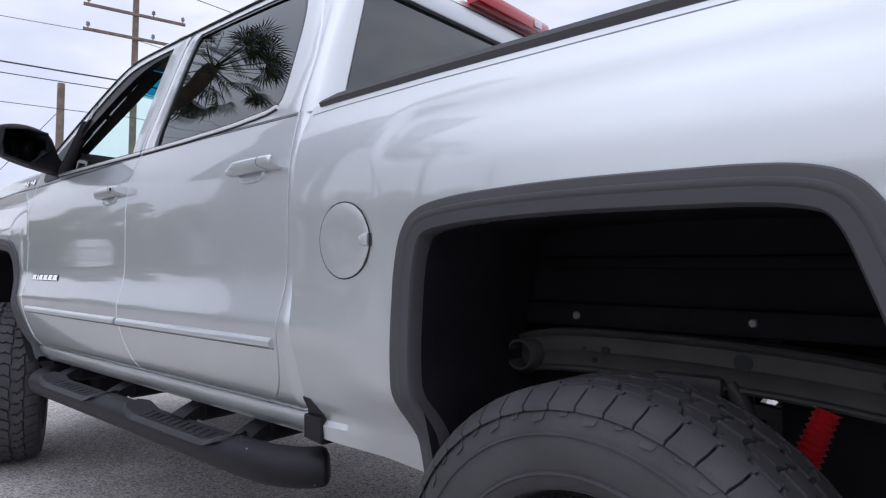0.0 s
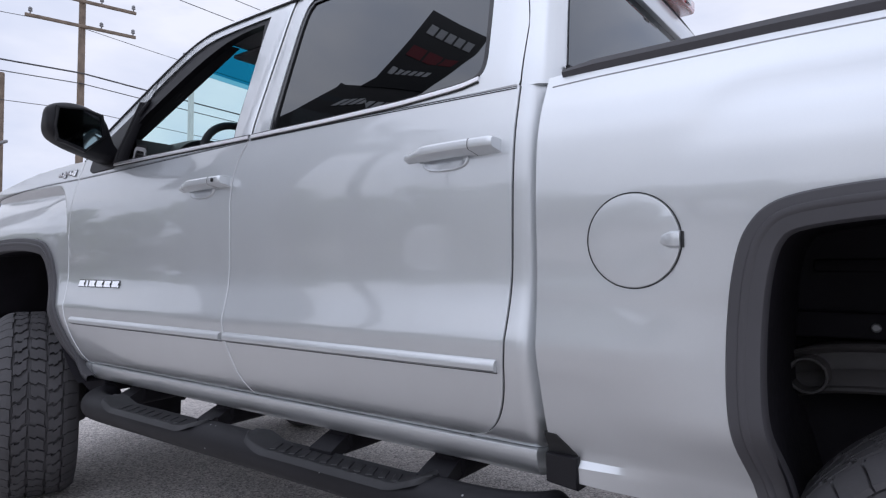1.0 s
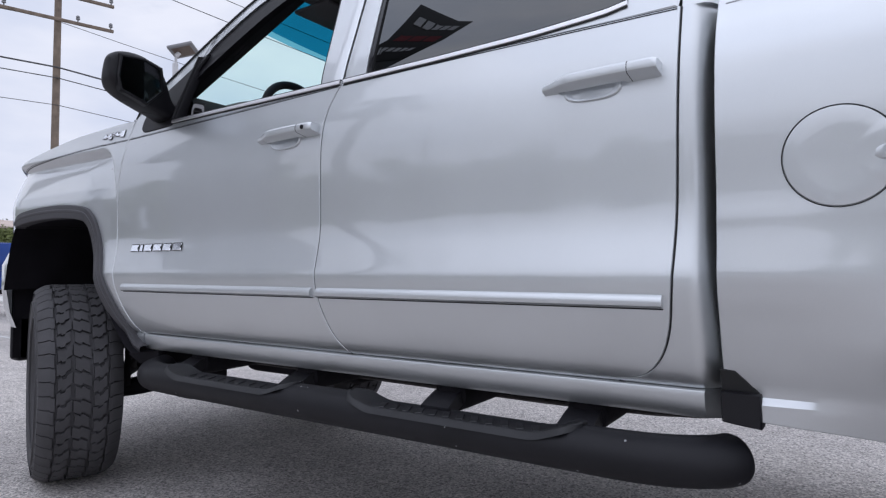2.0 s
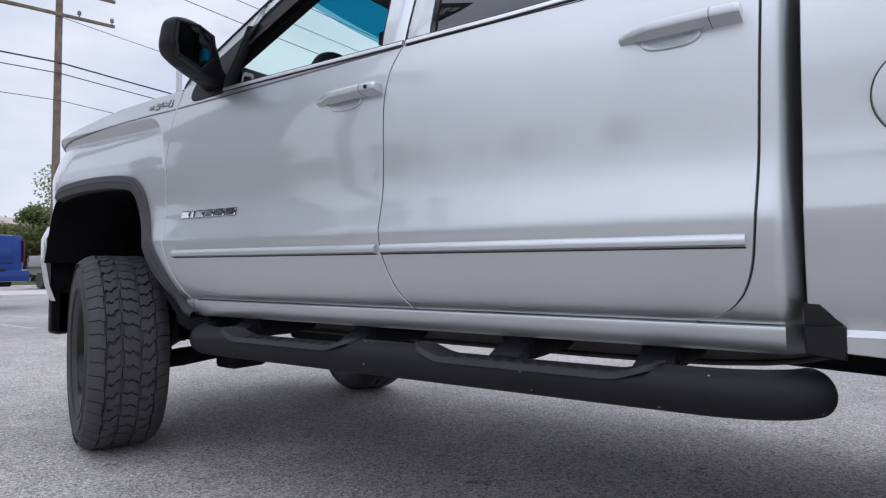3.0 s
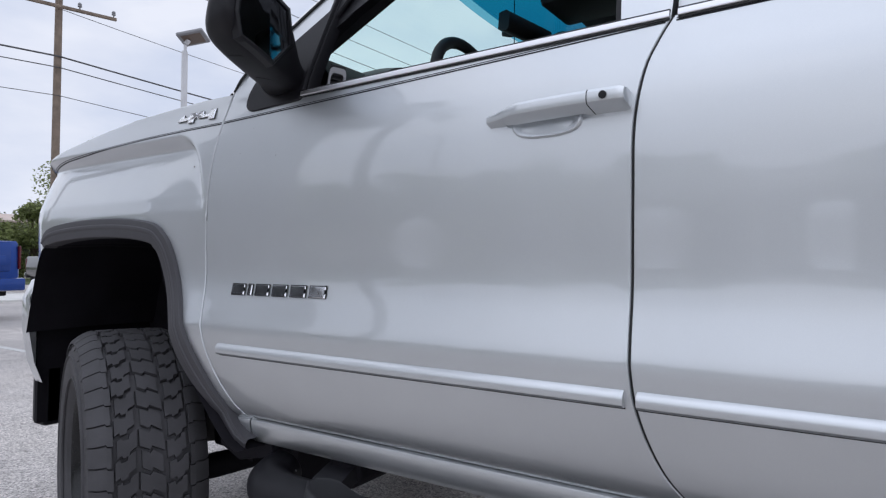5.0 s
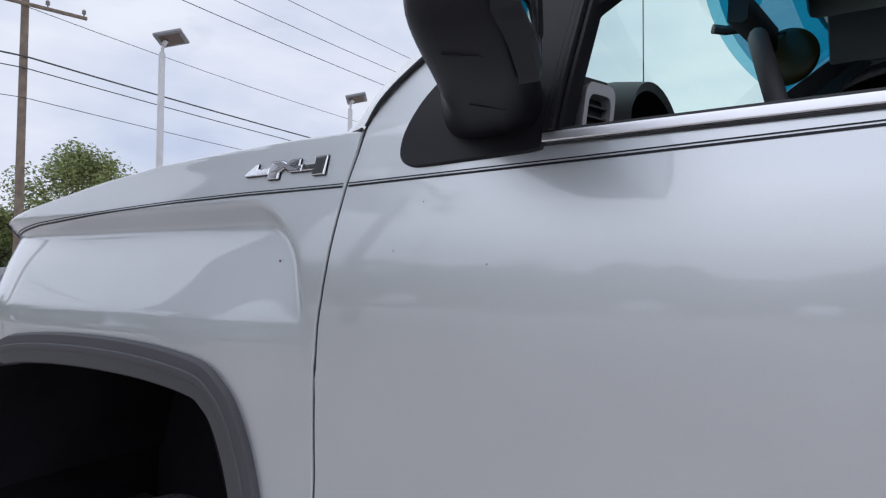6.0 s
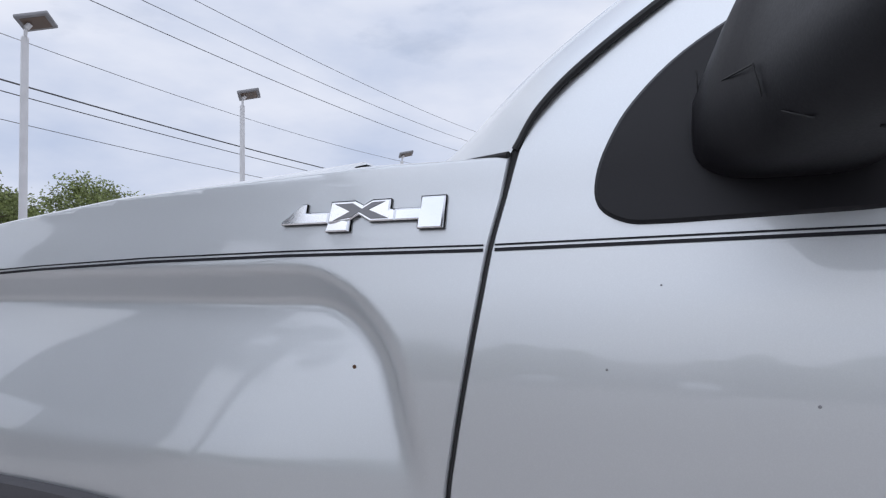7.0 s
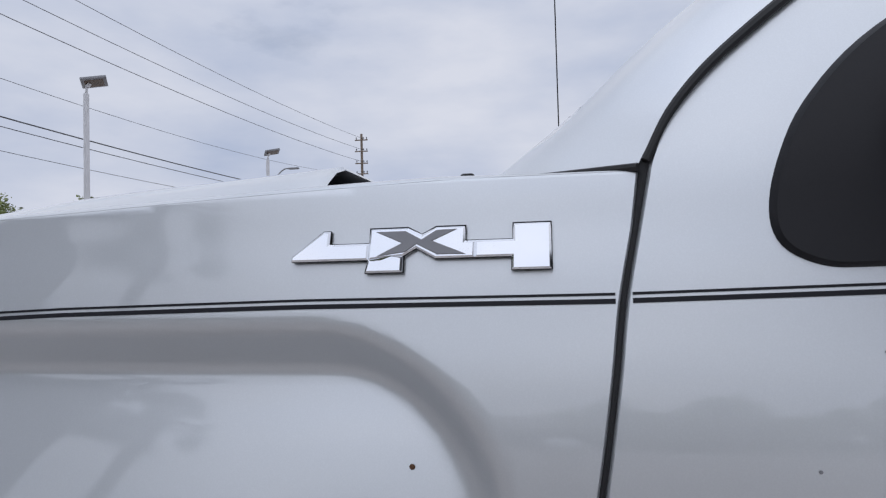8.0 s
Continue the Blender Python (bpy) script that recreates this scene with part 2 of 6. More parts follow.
def asphalt():
    m, n, l, b = nodes_of("asphalt")
    tc = n.new("ShaderNodeTexCoord")

    def noise_tex(scale, detail, rough=0.5):
        t = n.new("ShaderNodeTexNoise")
        t.inputs["Scale"].default_value = scale
        t.inputs["Detail"].default_value = detail
        t.inputs["Roughness"].default_value = rough
        l.new(tc.outputs["Object"], t.inputs["Vector"])
        return t
    broad, mid = noise_tex(0.35, 6), noise_tex(3.0, 6)
    grit = n.new("ShaderNodeTexVoronoi")
    grit.inputs["Scale"].default_value = 95
    l.new(tc.outputs["Object"], grit.inputs["Vector"])
    speck = n.new("ShaderNodeTexVoronoi")
    speck.inputs["Scale"].default_value = 120
    l.new(tc.outputs["Object"], speck.inputs["Vector"])
    c1 = n.new("ShaderNodeValToRGB")
    c1.color_ramp.elements[0].position, c1.color_ramp.elements[1].position = 0.3, 0.72
    c1.color_ramp.elements[0].color = (0.375, 0.350, 0.336, 1)
    c1.color_ramp.elements[1].color = (0.470, 0.442, 0.428, 1)
    l.new(mid.outputs["Fac"], c1.inputs["Fac"])
    c2 = n.new("ShaderNodeValToRGB")
    c2.color_ramp.elements[0].position, c2.color_ramp.elements[1].position = 0.35, 0.65
    c2.color_ramp.elements[0].color = (0.8, 0.8, 0.81, 1)
    c2.color_ramp.elements[1].color = (1.15, 1.14, 1.12, 1)
    l.new(broad.outputs["Fac"], c2.inputs["Fac"])
    mx = n.new("ShaderNodeMix")
    mx.data_type, mx.blend_type = 'RGBA', 'MULTIPLY'
    mx.inputs[0].default_value = 1
    l.new(c1.outputs["Color"], mx.inputs[6])
    l.new(c2.outputs["Color"], mx.inputs[7])
    c3 = n.new("ShaderNodeValToRGB")
    c3.color_ramp.elements[0].position, c3.color_ramp.elements[1].position = 0.0, 1.0
    c3.color_ramp.elements[0].color = (0.30, 0.30, 0.30, 1)
    c3.color_ramp.elements[1].color = (1.95, 1.95, 1.93, 1)
    l.new(speck.outputs["Color"], c3.inputs["Fac"])
    mx2 = n.new("ShaderNodeMix")
    mx2.data_type, mx2.blend_type = 'RGBA', 'MULTIPLY'
    mx2.inputs[0].default_value = 1.0
    l.new(mx.outputs[2], mx2.inputs[6])
    l.new(c3.outputs["Color"], mx2.inputs[7])
    # small dark tar marks
    tar = noise_tex(5.0, 5, 0.62)
    tr = n.new("ShaderNodeValToRGB")
    tr.color_ramp.elements[0].position, tr.color_ramp.elements[1].position = 0.655, 0.70
    tr.color_ramp.elements[0].color = (1, 1, 1, 1)
    tr.color_ramp.elements[1].color = (0.55, 0.55, 0.55, 1)
    l.new(tar.outputs["Fac"], tr.inputs["Fac"])
    mx3 = n.new("ShaderNodeMix")
    mx3.data_type, mx3.blend_type = 'RGBA', 'MULTIPLY'
    mx3.inputs[0].default_value = 1.0
    l.new(mx2.outputs[2], mx3.inputs[6])
    l.new(tr.outputs["Color"], mx3.inputs[7])
    l.new(mx3.outputs[2], b.inputs["Base Color"])
    b.inputs["Roughness"].default_value = 0.88
    bp = n.new("ShaderNodeBump")
    bp.inputs["Strength"].default_value = 0.7
    bp.inputs["Distance"].default_value = 0.006
    l.new(grit.outputs["Distance"], bp.inputs["Height"])
    l.new(bp.outputs["Normal"], b.inputs["Normal"])
    return m


ASPHALT = asphalt()
chipped(ASPHALT, 0.10, (0.80, 0.78, 0.74), 90.0)
GRASS = surface("verge_grass", (0.09, 0.11, 0.045), 0.95, 0, 0.3, 0.4, 20, 0.3, dist=0.03)


# ---- mesh helpers ----
def part(name, bm, material, parent=None, label="", angle=35):
    """Links a bmesh as one mesh object, under a thing or a part."""
    me = bpy.data.meshes.new(name)
    bmesh.ops.recalc_face_normals(bm, faces=bm.faces[:])
    lim = radians(angle)
    for e in bm.edges:
        e.smooth = not (len(e.link_faces) == 2 and e.calc_face_angle(0) > lim)
    for f in bm.faces:
        f.smooth = True
    bm.to_mesh(me)
    bm.free()
    if isinstance(material, (list, tuple)):
        for m in material:
            me.materials.append(m)
    else:
        me.materials.append(material)
    ob = new(name, me)
    if parent is not None:
        ob.parent = parent
    if label:
        tagged(ob, label)
    return ob


def thing(name, label, category, m=None, group="", kind=""):
    ob = new(name)
    tagged(ob, label, category, group, kind)
    if m is not None:
        ob.matrix_basis = m
    return ob


def add_box(bm, x0, x1, y0, y1, z0, z1, bevel=0.0, segs=2, m=None):
    b = bmesh.new()
    bmesh.ops.create_cube(b, size=1)
    for v in b.verts:
        v.co = Vector(((x0 + x1) / 2 + v.co.x * (x1 - x0), (y0 + y1) / 2 + v.co.y * (y1 - y0), (z0 + z1) / 2 + v.co.z * (z1 - z0)))
    if bevel:
        bmesh.ops.bevel(b, geom=b.edges[:], offset=bevel, segments=segs, profile=0.5, affect='EDGES')
    if m is not None:
        b.transform(m)
    join(bm, b)


def join(bm, b):
    me = bpy.data.meshes.new("tmp")
    b.to_mesh(me)
    b.free()
    bm.from_mesh(me)
    bpy.data.meshes.remove(me)


def box(*a, **k):
    bm = bmesh.new()
    add_box(bm, *a, **k)
    return bm


def loft(rings, close_ring=True, caps=True, bm=None):
    """Skins rings of points, each of the same count."""
    bm = bm or bmesh.new()
    vs = [[bm.verts.new(p) for p in r] for r in rings]
    n = len(rings[0])
    for a, b in zip(vs, vs[1:]):
        for i in range(n if close_ring else n - 1):
            j = (i + 1) % n
            try:
                bm.faces.new((a[i], a[j], b[j], b[i]))
            except ValueError:
                pass
    if caps and close_ring:
        bm.faces.new(vs[0][::-1])
        bm.faces.new(vs[-1])
    return bm


def spline(pts, n):
    """Catmull-Rom through points of any dimension, n samples a span."""
    p = [np.array(q, float) for q in pts]
    p = [2 * p[0] - p[1]] + p + [2 * p[-1] - p[-2]]
    out = []
    for i in range(1, len(p) - 2):
        for k in range(n):
            t = k / n
            out.append(0.5 * (2 * p[i] + (p[i + 1] - p[i - 1]) * t + (2 * p[i - 1] - 5 * p[i] + 4 * p[i + 1] - p[i + 2]) * t * t
                              + (3 * p[i] - p[i - 1] - 3 * p[i + 1] + p[i + 2]) * t ** 3))
    out.append(p[-2])
    return [tuple(float(c) for c in q) for q in out]


def tube(points, radius, sides=12, squash=1.0, bm=None, caps=True):
    """A tube along points; radius a number or one for each point; squash flattens it in z."""
    rings = []
    n = len(points)
    rad = radius if isinstance(radius, (list, tuple)) else [radius] * n
    for i, p in enumerate(points):
        a, b = Vector(points[max(0, i - 1)]), Vector(points[min(n - 1, i + 1)])
        d = (b - a).normalized()
        up = Vector((0, 0, 1)) if abs(d.z) < 0.9 else Vector((1, 0, 0))
        s = d.cross(up).normalized()
        u = s.cross(d)
        rings.append([Vector(p) + s * (math.cos(2 * math.pi * k / sides) * rad[i]) + u * (math.sin(2 * math.pi * k / sides) * rad[i] * squash)
                      for k in range(sides)])
    return loft(rings, True, caps, bm)


def lathe(profile, sides=48, bm=None, closed=False):
    """Turns (radius, offset) points about the y axis."""
    bm = bm or bmesh.new()
    rings = [[(r * math.cos(2 * math.pi * k / sides), o, r * math.sin(2 * math.pi * k / sides)) for k in range(sides)] for r, o in profile]
    vs = [[bm.verts.new(p) for p in ring] for ring in rings]
    m = len(vs)
    for i in range(m if closed else m - 1):
        a, b = vs[i], vs[(i + 1) % m]
        for k in range(sides):
            j = (k + 1) % sides
            bm.faces.new((a[k], a[j], b[j], b[k]))
    return bm


def resample(pts, n, closed=True):
    p = [np.array(q, float) for q in pts]
    if closed:
        p = p + [p[0]]
    d = np.cumsum([0] + [float(np.linalg.norm(b - a)) for a, b in zip(p, p[1:])])
    out = []
    for k in range(n):
        s = d[-1] * k / (n if closed else n - 1)
        i = min(int(np.searchsorted(d, s, 'right')) - 1, len(p) - 2)
        t = (s - d[i]) / max(1e-9, d[i + 1] - d[i])
        out.append(tuple(p[i] + (p[i + 1] - p[i]) * t))
    return out


def plate(outline, surf, thick=0.014, dx=0.05, dz=0.02, edge=0.0018, axis_cut=True):
    """A sheet with an outline in (x, z), bent to y = surf(x, z), with a rounded rim turned inward."""
    bm = bmesh.new()
    vs = [bm.verts.new((x, 0, z)) for x, z in outline]
    bm.faces.new(vs)
    xs, zs = [p[0] for p in outline], [p[1] for p in outline]
    if axis_cut:
        for lo, hi, st, no in ((min(xs), max(xs), dx, (1, 0, 0)), (min(zs), max(zs), dz, (0, 0, 1))):
            k = math.ceil(lo / st + 1e-6)
            while k * st < hi - 1e-4:
                co = (k * st, 0, 0) if no[0] else (0, 0, k * st)
                bmesh.ops.bisect_plane(bm, geom=bm.verts[:] + bm.edges[:] + bm.faces[:], dist=1e-5, plane_co=co, plane_no=no)
                k += 1
    bmesh.ops.remove_doubles(bm, verts=bm.verts[:], dist=1e-4)
    rim = [e for e in bm.edges if len(e.link_faces) == 1]
    # outward direction at each rim vertex, in the plane of the sheet
    out = {}
    for e in rim:
        f = e.link_faces[0]
        c = f.calc_center_median()
        t = (e.verts[1].co - e.verts[0].co).normalized()
        nrm = Vector((t.z, 0, -t.x))
        if (c - e.verts[0].co).dot(nrm) > 0:
            nrm = -nrm
        for v in e.verts:
            out[v] = out.get(v, Vector()) + nrm
    out = {v: d.normalized() if d.length > 1e-6 else Vector() for v, d in out.items()}
    layer = {v: v for v in out}
    for grow, deep in ((edge * 0.75, edge), (edge, edge * 2.0), (edge, thick)):
        nxt = {v: bm.verts.new(v.co + out[v] * grow + Vector((0, deep, 0))) for v in out}
        for e in rim:
            a, b = e.verts
            bm.faces.new((layer[a], layer[b], nxt[b], nxt[a]))
        layer = nxt
    for v in bm.verts:
        v.co.y += surf(v.co.x, v.co.z)
    # the front of the sheet faces -y
    return bm


def band(outer, inner, surf, n=96, thick=0.012, rise=0.0):
    """A frame between two closed outlines in (x, z), bent to a surface."""
    a, b = resample(outer, n), resample(inner, n)
    rings = []
    for pts, dy in ((a, thick), (a, -rise), (b, -rise), (b, thick)):
        rings.append([(x, surf(x, z) + dy, z) for x, z in pts])
    # two loops of quads between
    mid = [((x0 + x1) / 2, (z0 + z1) / 2) for (x0, z0), (x1, z1) in zip(a, b)]
    rings.insert(2, [(x, surf(x, z) - rise, z) for x, z in mid])
    return loft(rings, True, False)


def strip(outer, inner, surf, thick=0.02, rise=0.0, round_edge=0.006):
    """An open band between two lines in (x, z)."""
    rings = []
    k = len(outer)
    for t, dy in ((0, thick), (0, -rise + round_edge), (0.06, -rise), (0.3, -rise - 0.002), (0.7, -rise - 0.002), (0.94, -rise), (1, -rise + round_edge), (1, thick)):
        rings.append([(outer[i][0] + (inner[i][0] - outer[i][0]) * t, surf(*outer[i]) + dy, outer[i][1] + (inner[i][1] - outer[i][1]) * t) for i in range(k)])
    bm = loft(rings, False, False)
    return bm


def mirror_part(ob, yc):
    """The same part on the other side of the vehicle."""
    me = ob.data.copy()
    b = bmesh.new()
    b.from_mesh(me)
    for v in b.verts:
        v.co.y = 2 * yc - v.co.y
    bmesh.ops.reverse_faces(b, faces=b.faces[:])
    b.to_mesh(me)
    b.free()
    o = new(ob.name.split(".")[0], me)
    o.parent = ob.parent
    return o


# ---- the pickup truck: shape of its sides ----
YC = 1.02
PROFILE = [(0.60, 0.120), (0.66, 0.098), (0.70, 0.080), (0.715, 0.066), (0.74, 0.052), (0.78, 0.038), (0.84, 0.022), (0.89, 0.011), (0.92, 0.0085),
           (0.938, 0.0075), (0.946, 0.0080), (0.953, 0.0100), (0.98, 0.0170), (1.01, 0.0245), (1.04, 0.0310), (1.07, 0.0350), (1.10, 0.0365), (1.15, 0.0360), (1.24, 0.033), (1.32, 0.032),
           (1.39, 0.035), (1.44, 0.042), (1.48, 0.051), (1.51, 0.058), (1.54, 0.066), (1.58, 0.076), (1.66, 0.104), (1.80, 0.155), (1.95, 0.211),
           (2.05, 0.255), (2.09, 0.30), (2.15, 0.42)]
_tab = spline(PROFILE, 8)
_tz, _ty = [p[0] for p in _tab], [p[1] for p in _tab]

def smooth(t):
    t = min(1.0, max(0.0, t))
    return t * t * (3 - 2 * t)


def inside(u, v, radius):
    """Distance inward from an edge at u = 0 and one at v = 0 that meet in a round corner."""
    if u < radius and v < radius:
        return radius - math.hypot(radius - u, radius - v)
    return min(u, v)


def soft_min(a, b, k):
    h = max(0.0, k - abs(a - b)) / k
    return min(a, b) - h * h * k * 0.25


def fender_hollow(x, z):
    """The pressed panel over the front arch: a steep wall along the top and rear, then a face that leans out to a crease."""
    u, v = 0.506 - 0.25 * (z - 1.31) - x, 1.482 - z
    if u <= 0 or v <= 0:
        return 0.0
    proud = 0.012 * smooth((0.475 - x) / 0.24)
    q = z - 1.296
    up = (q + math.sqrt(q * q + 0.00003)) / 2
    panel = 0.004 * smooth((z - 1.25) / 0.05) - proud + (0.036 + proud) * up / 0.142
    d = inside(u, v, 0.105)
    if d <= 0:
        return 0.0
    wall = 1.30 * (d * d / 0.014 if d < 0.007 else d - 0.0035)
    return soft_min(panel, wall, 0.009)


def bed_hollow(x, z):
    """A shallow pressed field over the rear arch."""
    d = inside(x - 3.125, 1.474 - z, 0.17)
    if d <= 0:
        return 0.0
    q = z - 1.325
    proud = 0.006 * smooth((x - 3.16) / 0.20)
    panel = (0.011 + proud) * (q + math.sqrt(q * q + 0.0002)) / 0.214 - proud
    return soft_min(panel, 0.23 * (d * d / 0.036 if d < 0.018 else d - 0.009), 0.009)


def side_cab(x, z):
    y = float(np.interp(z, _tz, _ty))
    if z < 1.6:
        y += fender_hollow(x, z)
    if x < -0.30:
        y += 0.42 * ((-0.30 - x) / 0.62) ** 2.4
    if x > 2.785:
        y += 0.05 * ((x - 2.785) / 0.05) ** 2
    return y


BEDZ, BEDY = [0.60, 0.70, 0.86, 0.96, 1.06, 1.25, 1.38, 1.45, 1.50, 1.54, 1.60], [0.0, -0.005, -0.012, -0.026, -0.043, -0.046, -0.040, -0.030, -0.018, -0.010, -0.010]


def y_at(x):
    return float(np.interp(0.72, _tz, _ty)) - 0.0055


def side_bed(x, z):
    y = float(np.interp(z, _tz, _ty)) + float(np.interp(z, BEDZ, BEDY))
    # the lower pressed band runs out ahead of the arch
    fade = smooth((x - 2.95) / 0.30)
    if z < 1.12:
        flat = -0.004
        y = y + (flat - y) * fade * smooth((1.12 - z) / 0.1) * smooth((z - 0.74) / 0.1)
    y += bed_hollow(x, z)
    # the sill below stands upright, with a ridge that runs out towards the arch
    ridge = 0.012 * (1 - smooth((x - 2.90) / 0.24)) * smooth((0.698 - z) / 0.012)
    return y if z > 0.72 else -ridge + y_at(x) + (0.08 + 0.28 * smooth((x - 2.90) / 0.22)) * (0.72 - z)


truck = thing("pickup_truck", "lifted silver four-door pickup truck parked on grey asphalt", "pickup truck")


def tpart(name, bm, material, parent=None, label="", angle=35, both=True):
    ob = part(name, bm, material, parent or truck, label, angle)
    if both:
        mirror_part(ob, YC)
    return ob


def rounded(cx, cz, w, h, n=40, e=3.2):
    return [(cx + w * math.copysign(abs(math.cos(a)) ** (2 / e), math.cos(a)), cz + h * math.copysign(abs(math.sin(a)) ** (2 / e), math.sin(a))) for a in np.linspace(0, 2 * math.pi, n, endpoint=False)]


GAP = 0.0036


def edge_line(pts, n=6):
    """A smooth gap line, given as (z, x) from the top down."""
    return [(p[1], p[0]) for p in spline(pts, n)]


gap_front = edge_line([(1.579, 0.580), (1.538, 0.571), (1.492, 0.561), (1.45, 0.555), (1.40, 0.547), (1.33, 0.535), (1.27, 0.527), (1.13, 0.521), (0.98, 0.534), (0.84, 0.570), (0.745, 0.625), (0.706, 0.665)])
gap_mid = edge_line([(1.530, 1.757), (1.49, 1.735), (1.44, 1.715), (1.35, 1.700), (1.24, 1.697), (1.09, 1.695), (0.95, 1.698), (0.85, 1.712), (0.765, 1.745), (0.704, 1.792)])
gap_rear = edge_line([(1.530, 2.766), (1.40, 2.765), (1.225, 2.761), (1.047, 2.757), (0.904, 2.751), (0.82, 2.741), (0.76, 2.717), (0.722, 2.675), (0.704, 2.615)])


def shift(line, d):
    return [(x + d, z) for x, z in line]


# doors
BELT = 1.530
front_upper = spline([(0.600, 1.622), (0.643, 1.664), (0.739, 1.735), (0.948, 1.885)], 5)[::-1]
front_door = tpart("front_door", plate([(0.860, BELT), (0.868, 1.66), (0.925, 1.86)] + front_upper + shift(gap_front, GAP) + [(1.0, 0.706), (1.4, 0.705)] + shift(gap_mid, -GAP)[::-1],
                                       side_cab, dx=0.045, dz=0.014), SILVER, label="silver painted front door with chrome badge", angle=24)
rear_door = tpart("rear_door", plate(shift(gap_mid, GAP) + [(2.1, 0.705), (2.4, 0.704)] + shift(gap_rear, -0.0034)[::-1], side_cab, dx=0.045, dz=0.014), SILVER,
                  label="silver painted rear door", angle=24)
# cab corner behind the rear door
tpart("cab_corner", plate(shift(gap_rear, GAP) + [(2.835, 0.704), (2.835, 1.3), (2.835, BELT)], side_cab, dx=0.012, dz=0.02, thick=0.05), SILVER, angle=24)

# front fender round the arch
arch_f = spline([(0.727, 0.640), (0.632, 0.682), (0.551, 0.795), (0.478, 0.920), (0.420, 1.045), (0.375, 1.150), (0.338, 1.198), (0.285, 1.228), (0.148, 1.245), (-0.03, 1.250),
                 (-0.20, 1.245), (-0.34, 1.230), (-0.40, 1.198), (-0.438, 1.150), (-0.490, 1.0), (-0.53, 0.86)], 5)


def fender_top(x):
    return float(np.interp(x, [-0.8, -0.4, -0.09, 0.1, 0.33, 0.46, 0.58], [1.415, 1.494, 1.541, 1.561, 1.571, 1.575, 1.574]))


tops = [(x, fender_top(x) - 0.0004) for x in np.linspace(0.573, -0.74, 24)]
fender_poly = tops + [(-0.75, 1.2), (-0.74, 1.0), (-0.70, 0.87), (-0.55, 0.86)] + [p for p in arch_f[::-1][1:]] + [(0.715, 0.693)] + shift(gap_front, -GAP)[::-1][:-6]
front_fender = tpart("front_fender", plate(fender_poly, side_cab, dx=0.009, dz=0.006), SILVER, label="silver front fender with pressed hollow above the arch", angle=46)


def arch_trim(arch, inset, cx, surf, rise=0.012):
    inner = []
    for i, (x, z) in enumerate(arch):
        a, b = arch[max(0, i - 1)], arch[min(len(arch) - 1, i + 1)]
        t = Vector((b[0] - a[0], b[1] - a[1])).normalized()
        nrm = Vector((-t.y, t.x))
        if nrm.dot(Vector((cx - x, 0.6 - z))) < 0:
            nrm = -nrm
        w = inset * (0.30 + 0.70 * smooth((x + 0.47) / 0.13)) * (0.45 + 0.55 * smooth((z - 0.66) / 0.2)) if cx < 1 else inset
        inner.append((x + nrm.x * w, z + nrm.y * w))
    return strip(arch, inner, surf, thick=0.03, rise=rise), inner


def trim_bead(outer, inner, surf):
    """A low rounded ridge that runs along the middle of a trim."""
    rings = []
    for t, dy in ((0.30, -0.012), (0.36, -0.0165), (0.44, -0.0175), (0.52, -0.0165), (0.60, -0.012)):
        rings.append([(a[0] + (b[0] - a[0]) * t, surf(*a) + dy, a[1] + (b[1] - a[1]) * t) for a, b in zip(outer, inner)])
    tpart("trim_ridge", loft(rings, False, False), TRIM)


arch_f = arch_f[2:]
arch_f_in = arch_trim(arch_f, 0.062, -0.03, side_cab)[1]
trim_f = [p for p in arch_f if p[0] > -0.41]
bm, trim_f_in = arch_trim(trim_f, 0.062, -0.03, lambda x, z: side_cab(x, max(z, 0.72)))
tpart("arch_trim", bm, TRIM, label="dark grey plastic wheel arch trim")
trim_bead(trim_f, trim_f_in, lambda x, z: side_cab(x, max(z, 0.72)))

# bed side
arch_r = spline([(3.285, 0.55), (3.275, 0.62), (3.255, 0.702), (3.228, 0.80), (3.219, 0.889), (3.222, 1.013), (3.235, 1.115), (3.258, 1.180), (3.305, 1.222), (3.401, 1.241), (3.53, 1.249), (3.68, 1.252),
                 (3.86, 1.250), (3.97, 1.247), (4.045, 1.238), (4.095, 1.218), (4.130, 1.175), (4.160, 1.10), (4.188, 1.02), (4.22, 0.92), (4.25, 0.82), (4.27, 0.72)], 5)


def bed_top(x):
    return float(np.interp(x, [2.845, 2.95, 3.3, 3.8, 4.95], [1.528, 1.534, 1.542, 1.545, 1.545]))


bed_poly = [(x, bed_top(x)) for x in np.linspace(2.846, 4.93, 22)] + [(4.93, 1.1), (4.93, 0.80), (4.6, 0.76)] + arch_r[::-1][:-2] + [(3.235, 0.626), (3.10, 0.637), (2.95, 0.650), (2.846, 0.658)]
bed_side = tpart("bed_side", plate(bed_poly, side_bed, dx=0.022, dz=0.014, thick=0.05), SILVER, label="silver cargo bed side with round fuel door", angle=24)
bm, arch_r_in = arch_trim(arch_r, 0.060, 3.70, lambda x, z: side_bed(x, max(z, 0.72)))
tpart("arch_trim", bm, TRIM, label="dark grey plastic wheel arch trim")
trim_bead(arch_r, arch_r_in, lambda x, z: side_bed(x, max(z, 0.72)))

# plastic cap along the top of the bed side
cap = [(-0.004, -0.012), (-0.010, 0.004), (-0.004, 0.016), (0.012, 0.022), (0.075, 0.024), (0.082, 0.0)]
rings = []
for x in np.linspace(2.88, 4.93, 30):
    z, y = bed_top(x), side_bed(x, bed_top(x))
    k = 1.0 if x > 2.9 else 0.6
    rings.append([(x, y + a, z + b * k) for a, b in cap])
tpart("bed_rail_cap", loft(rings, True, True), TRIM)
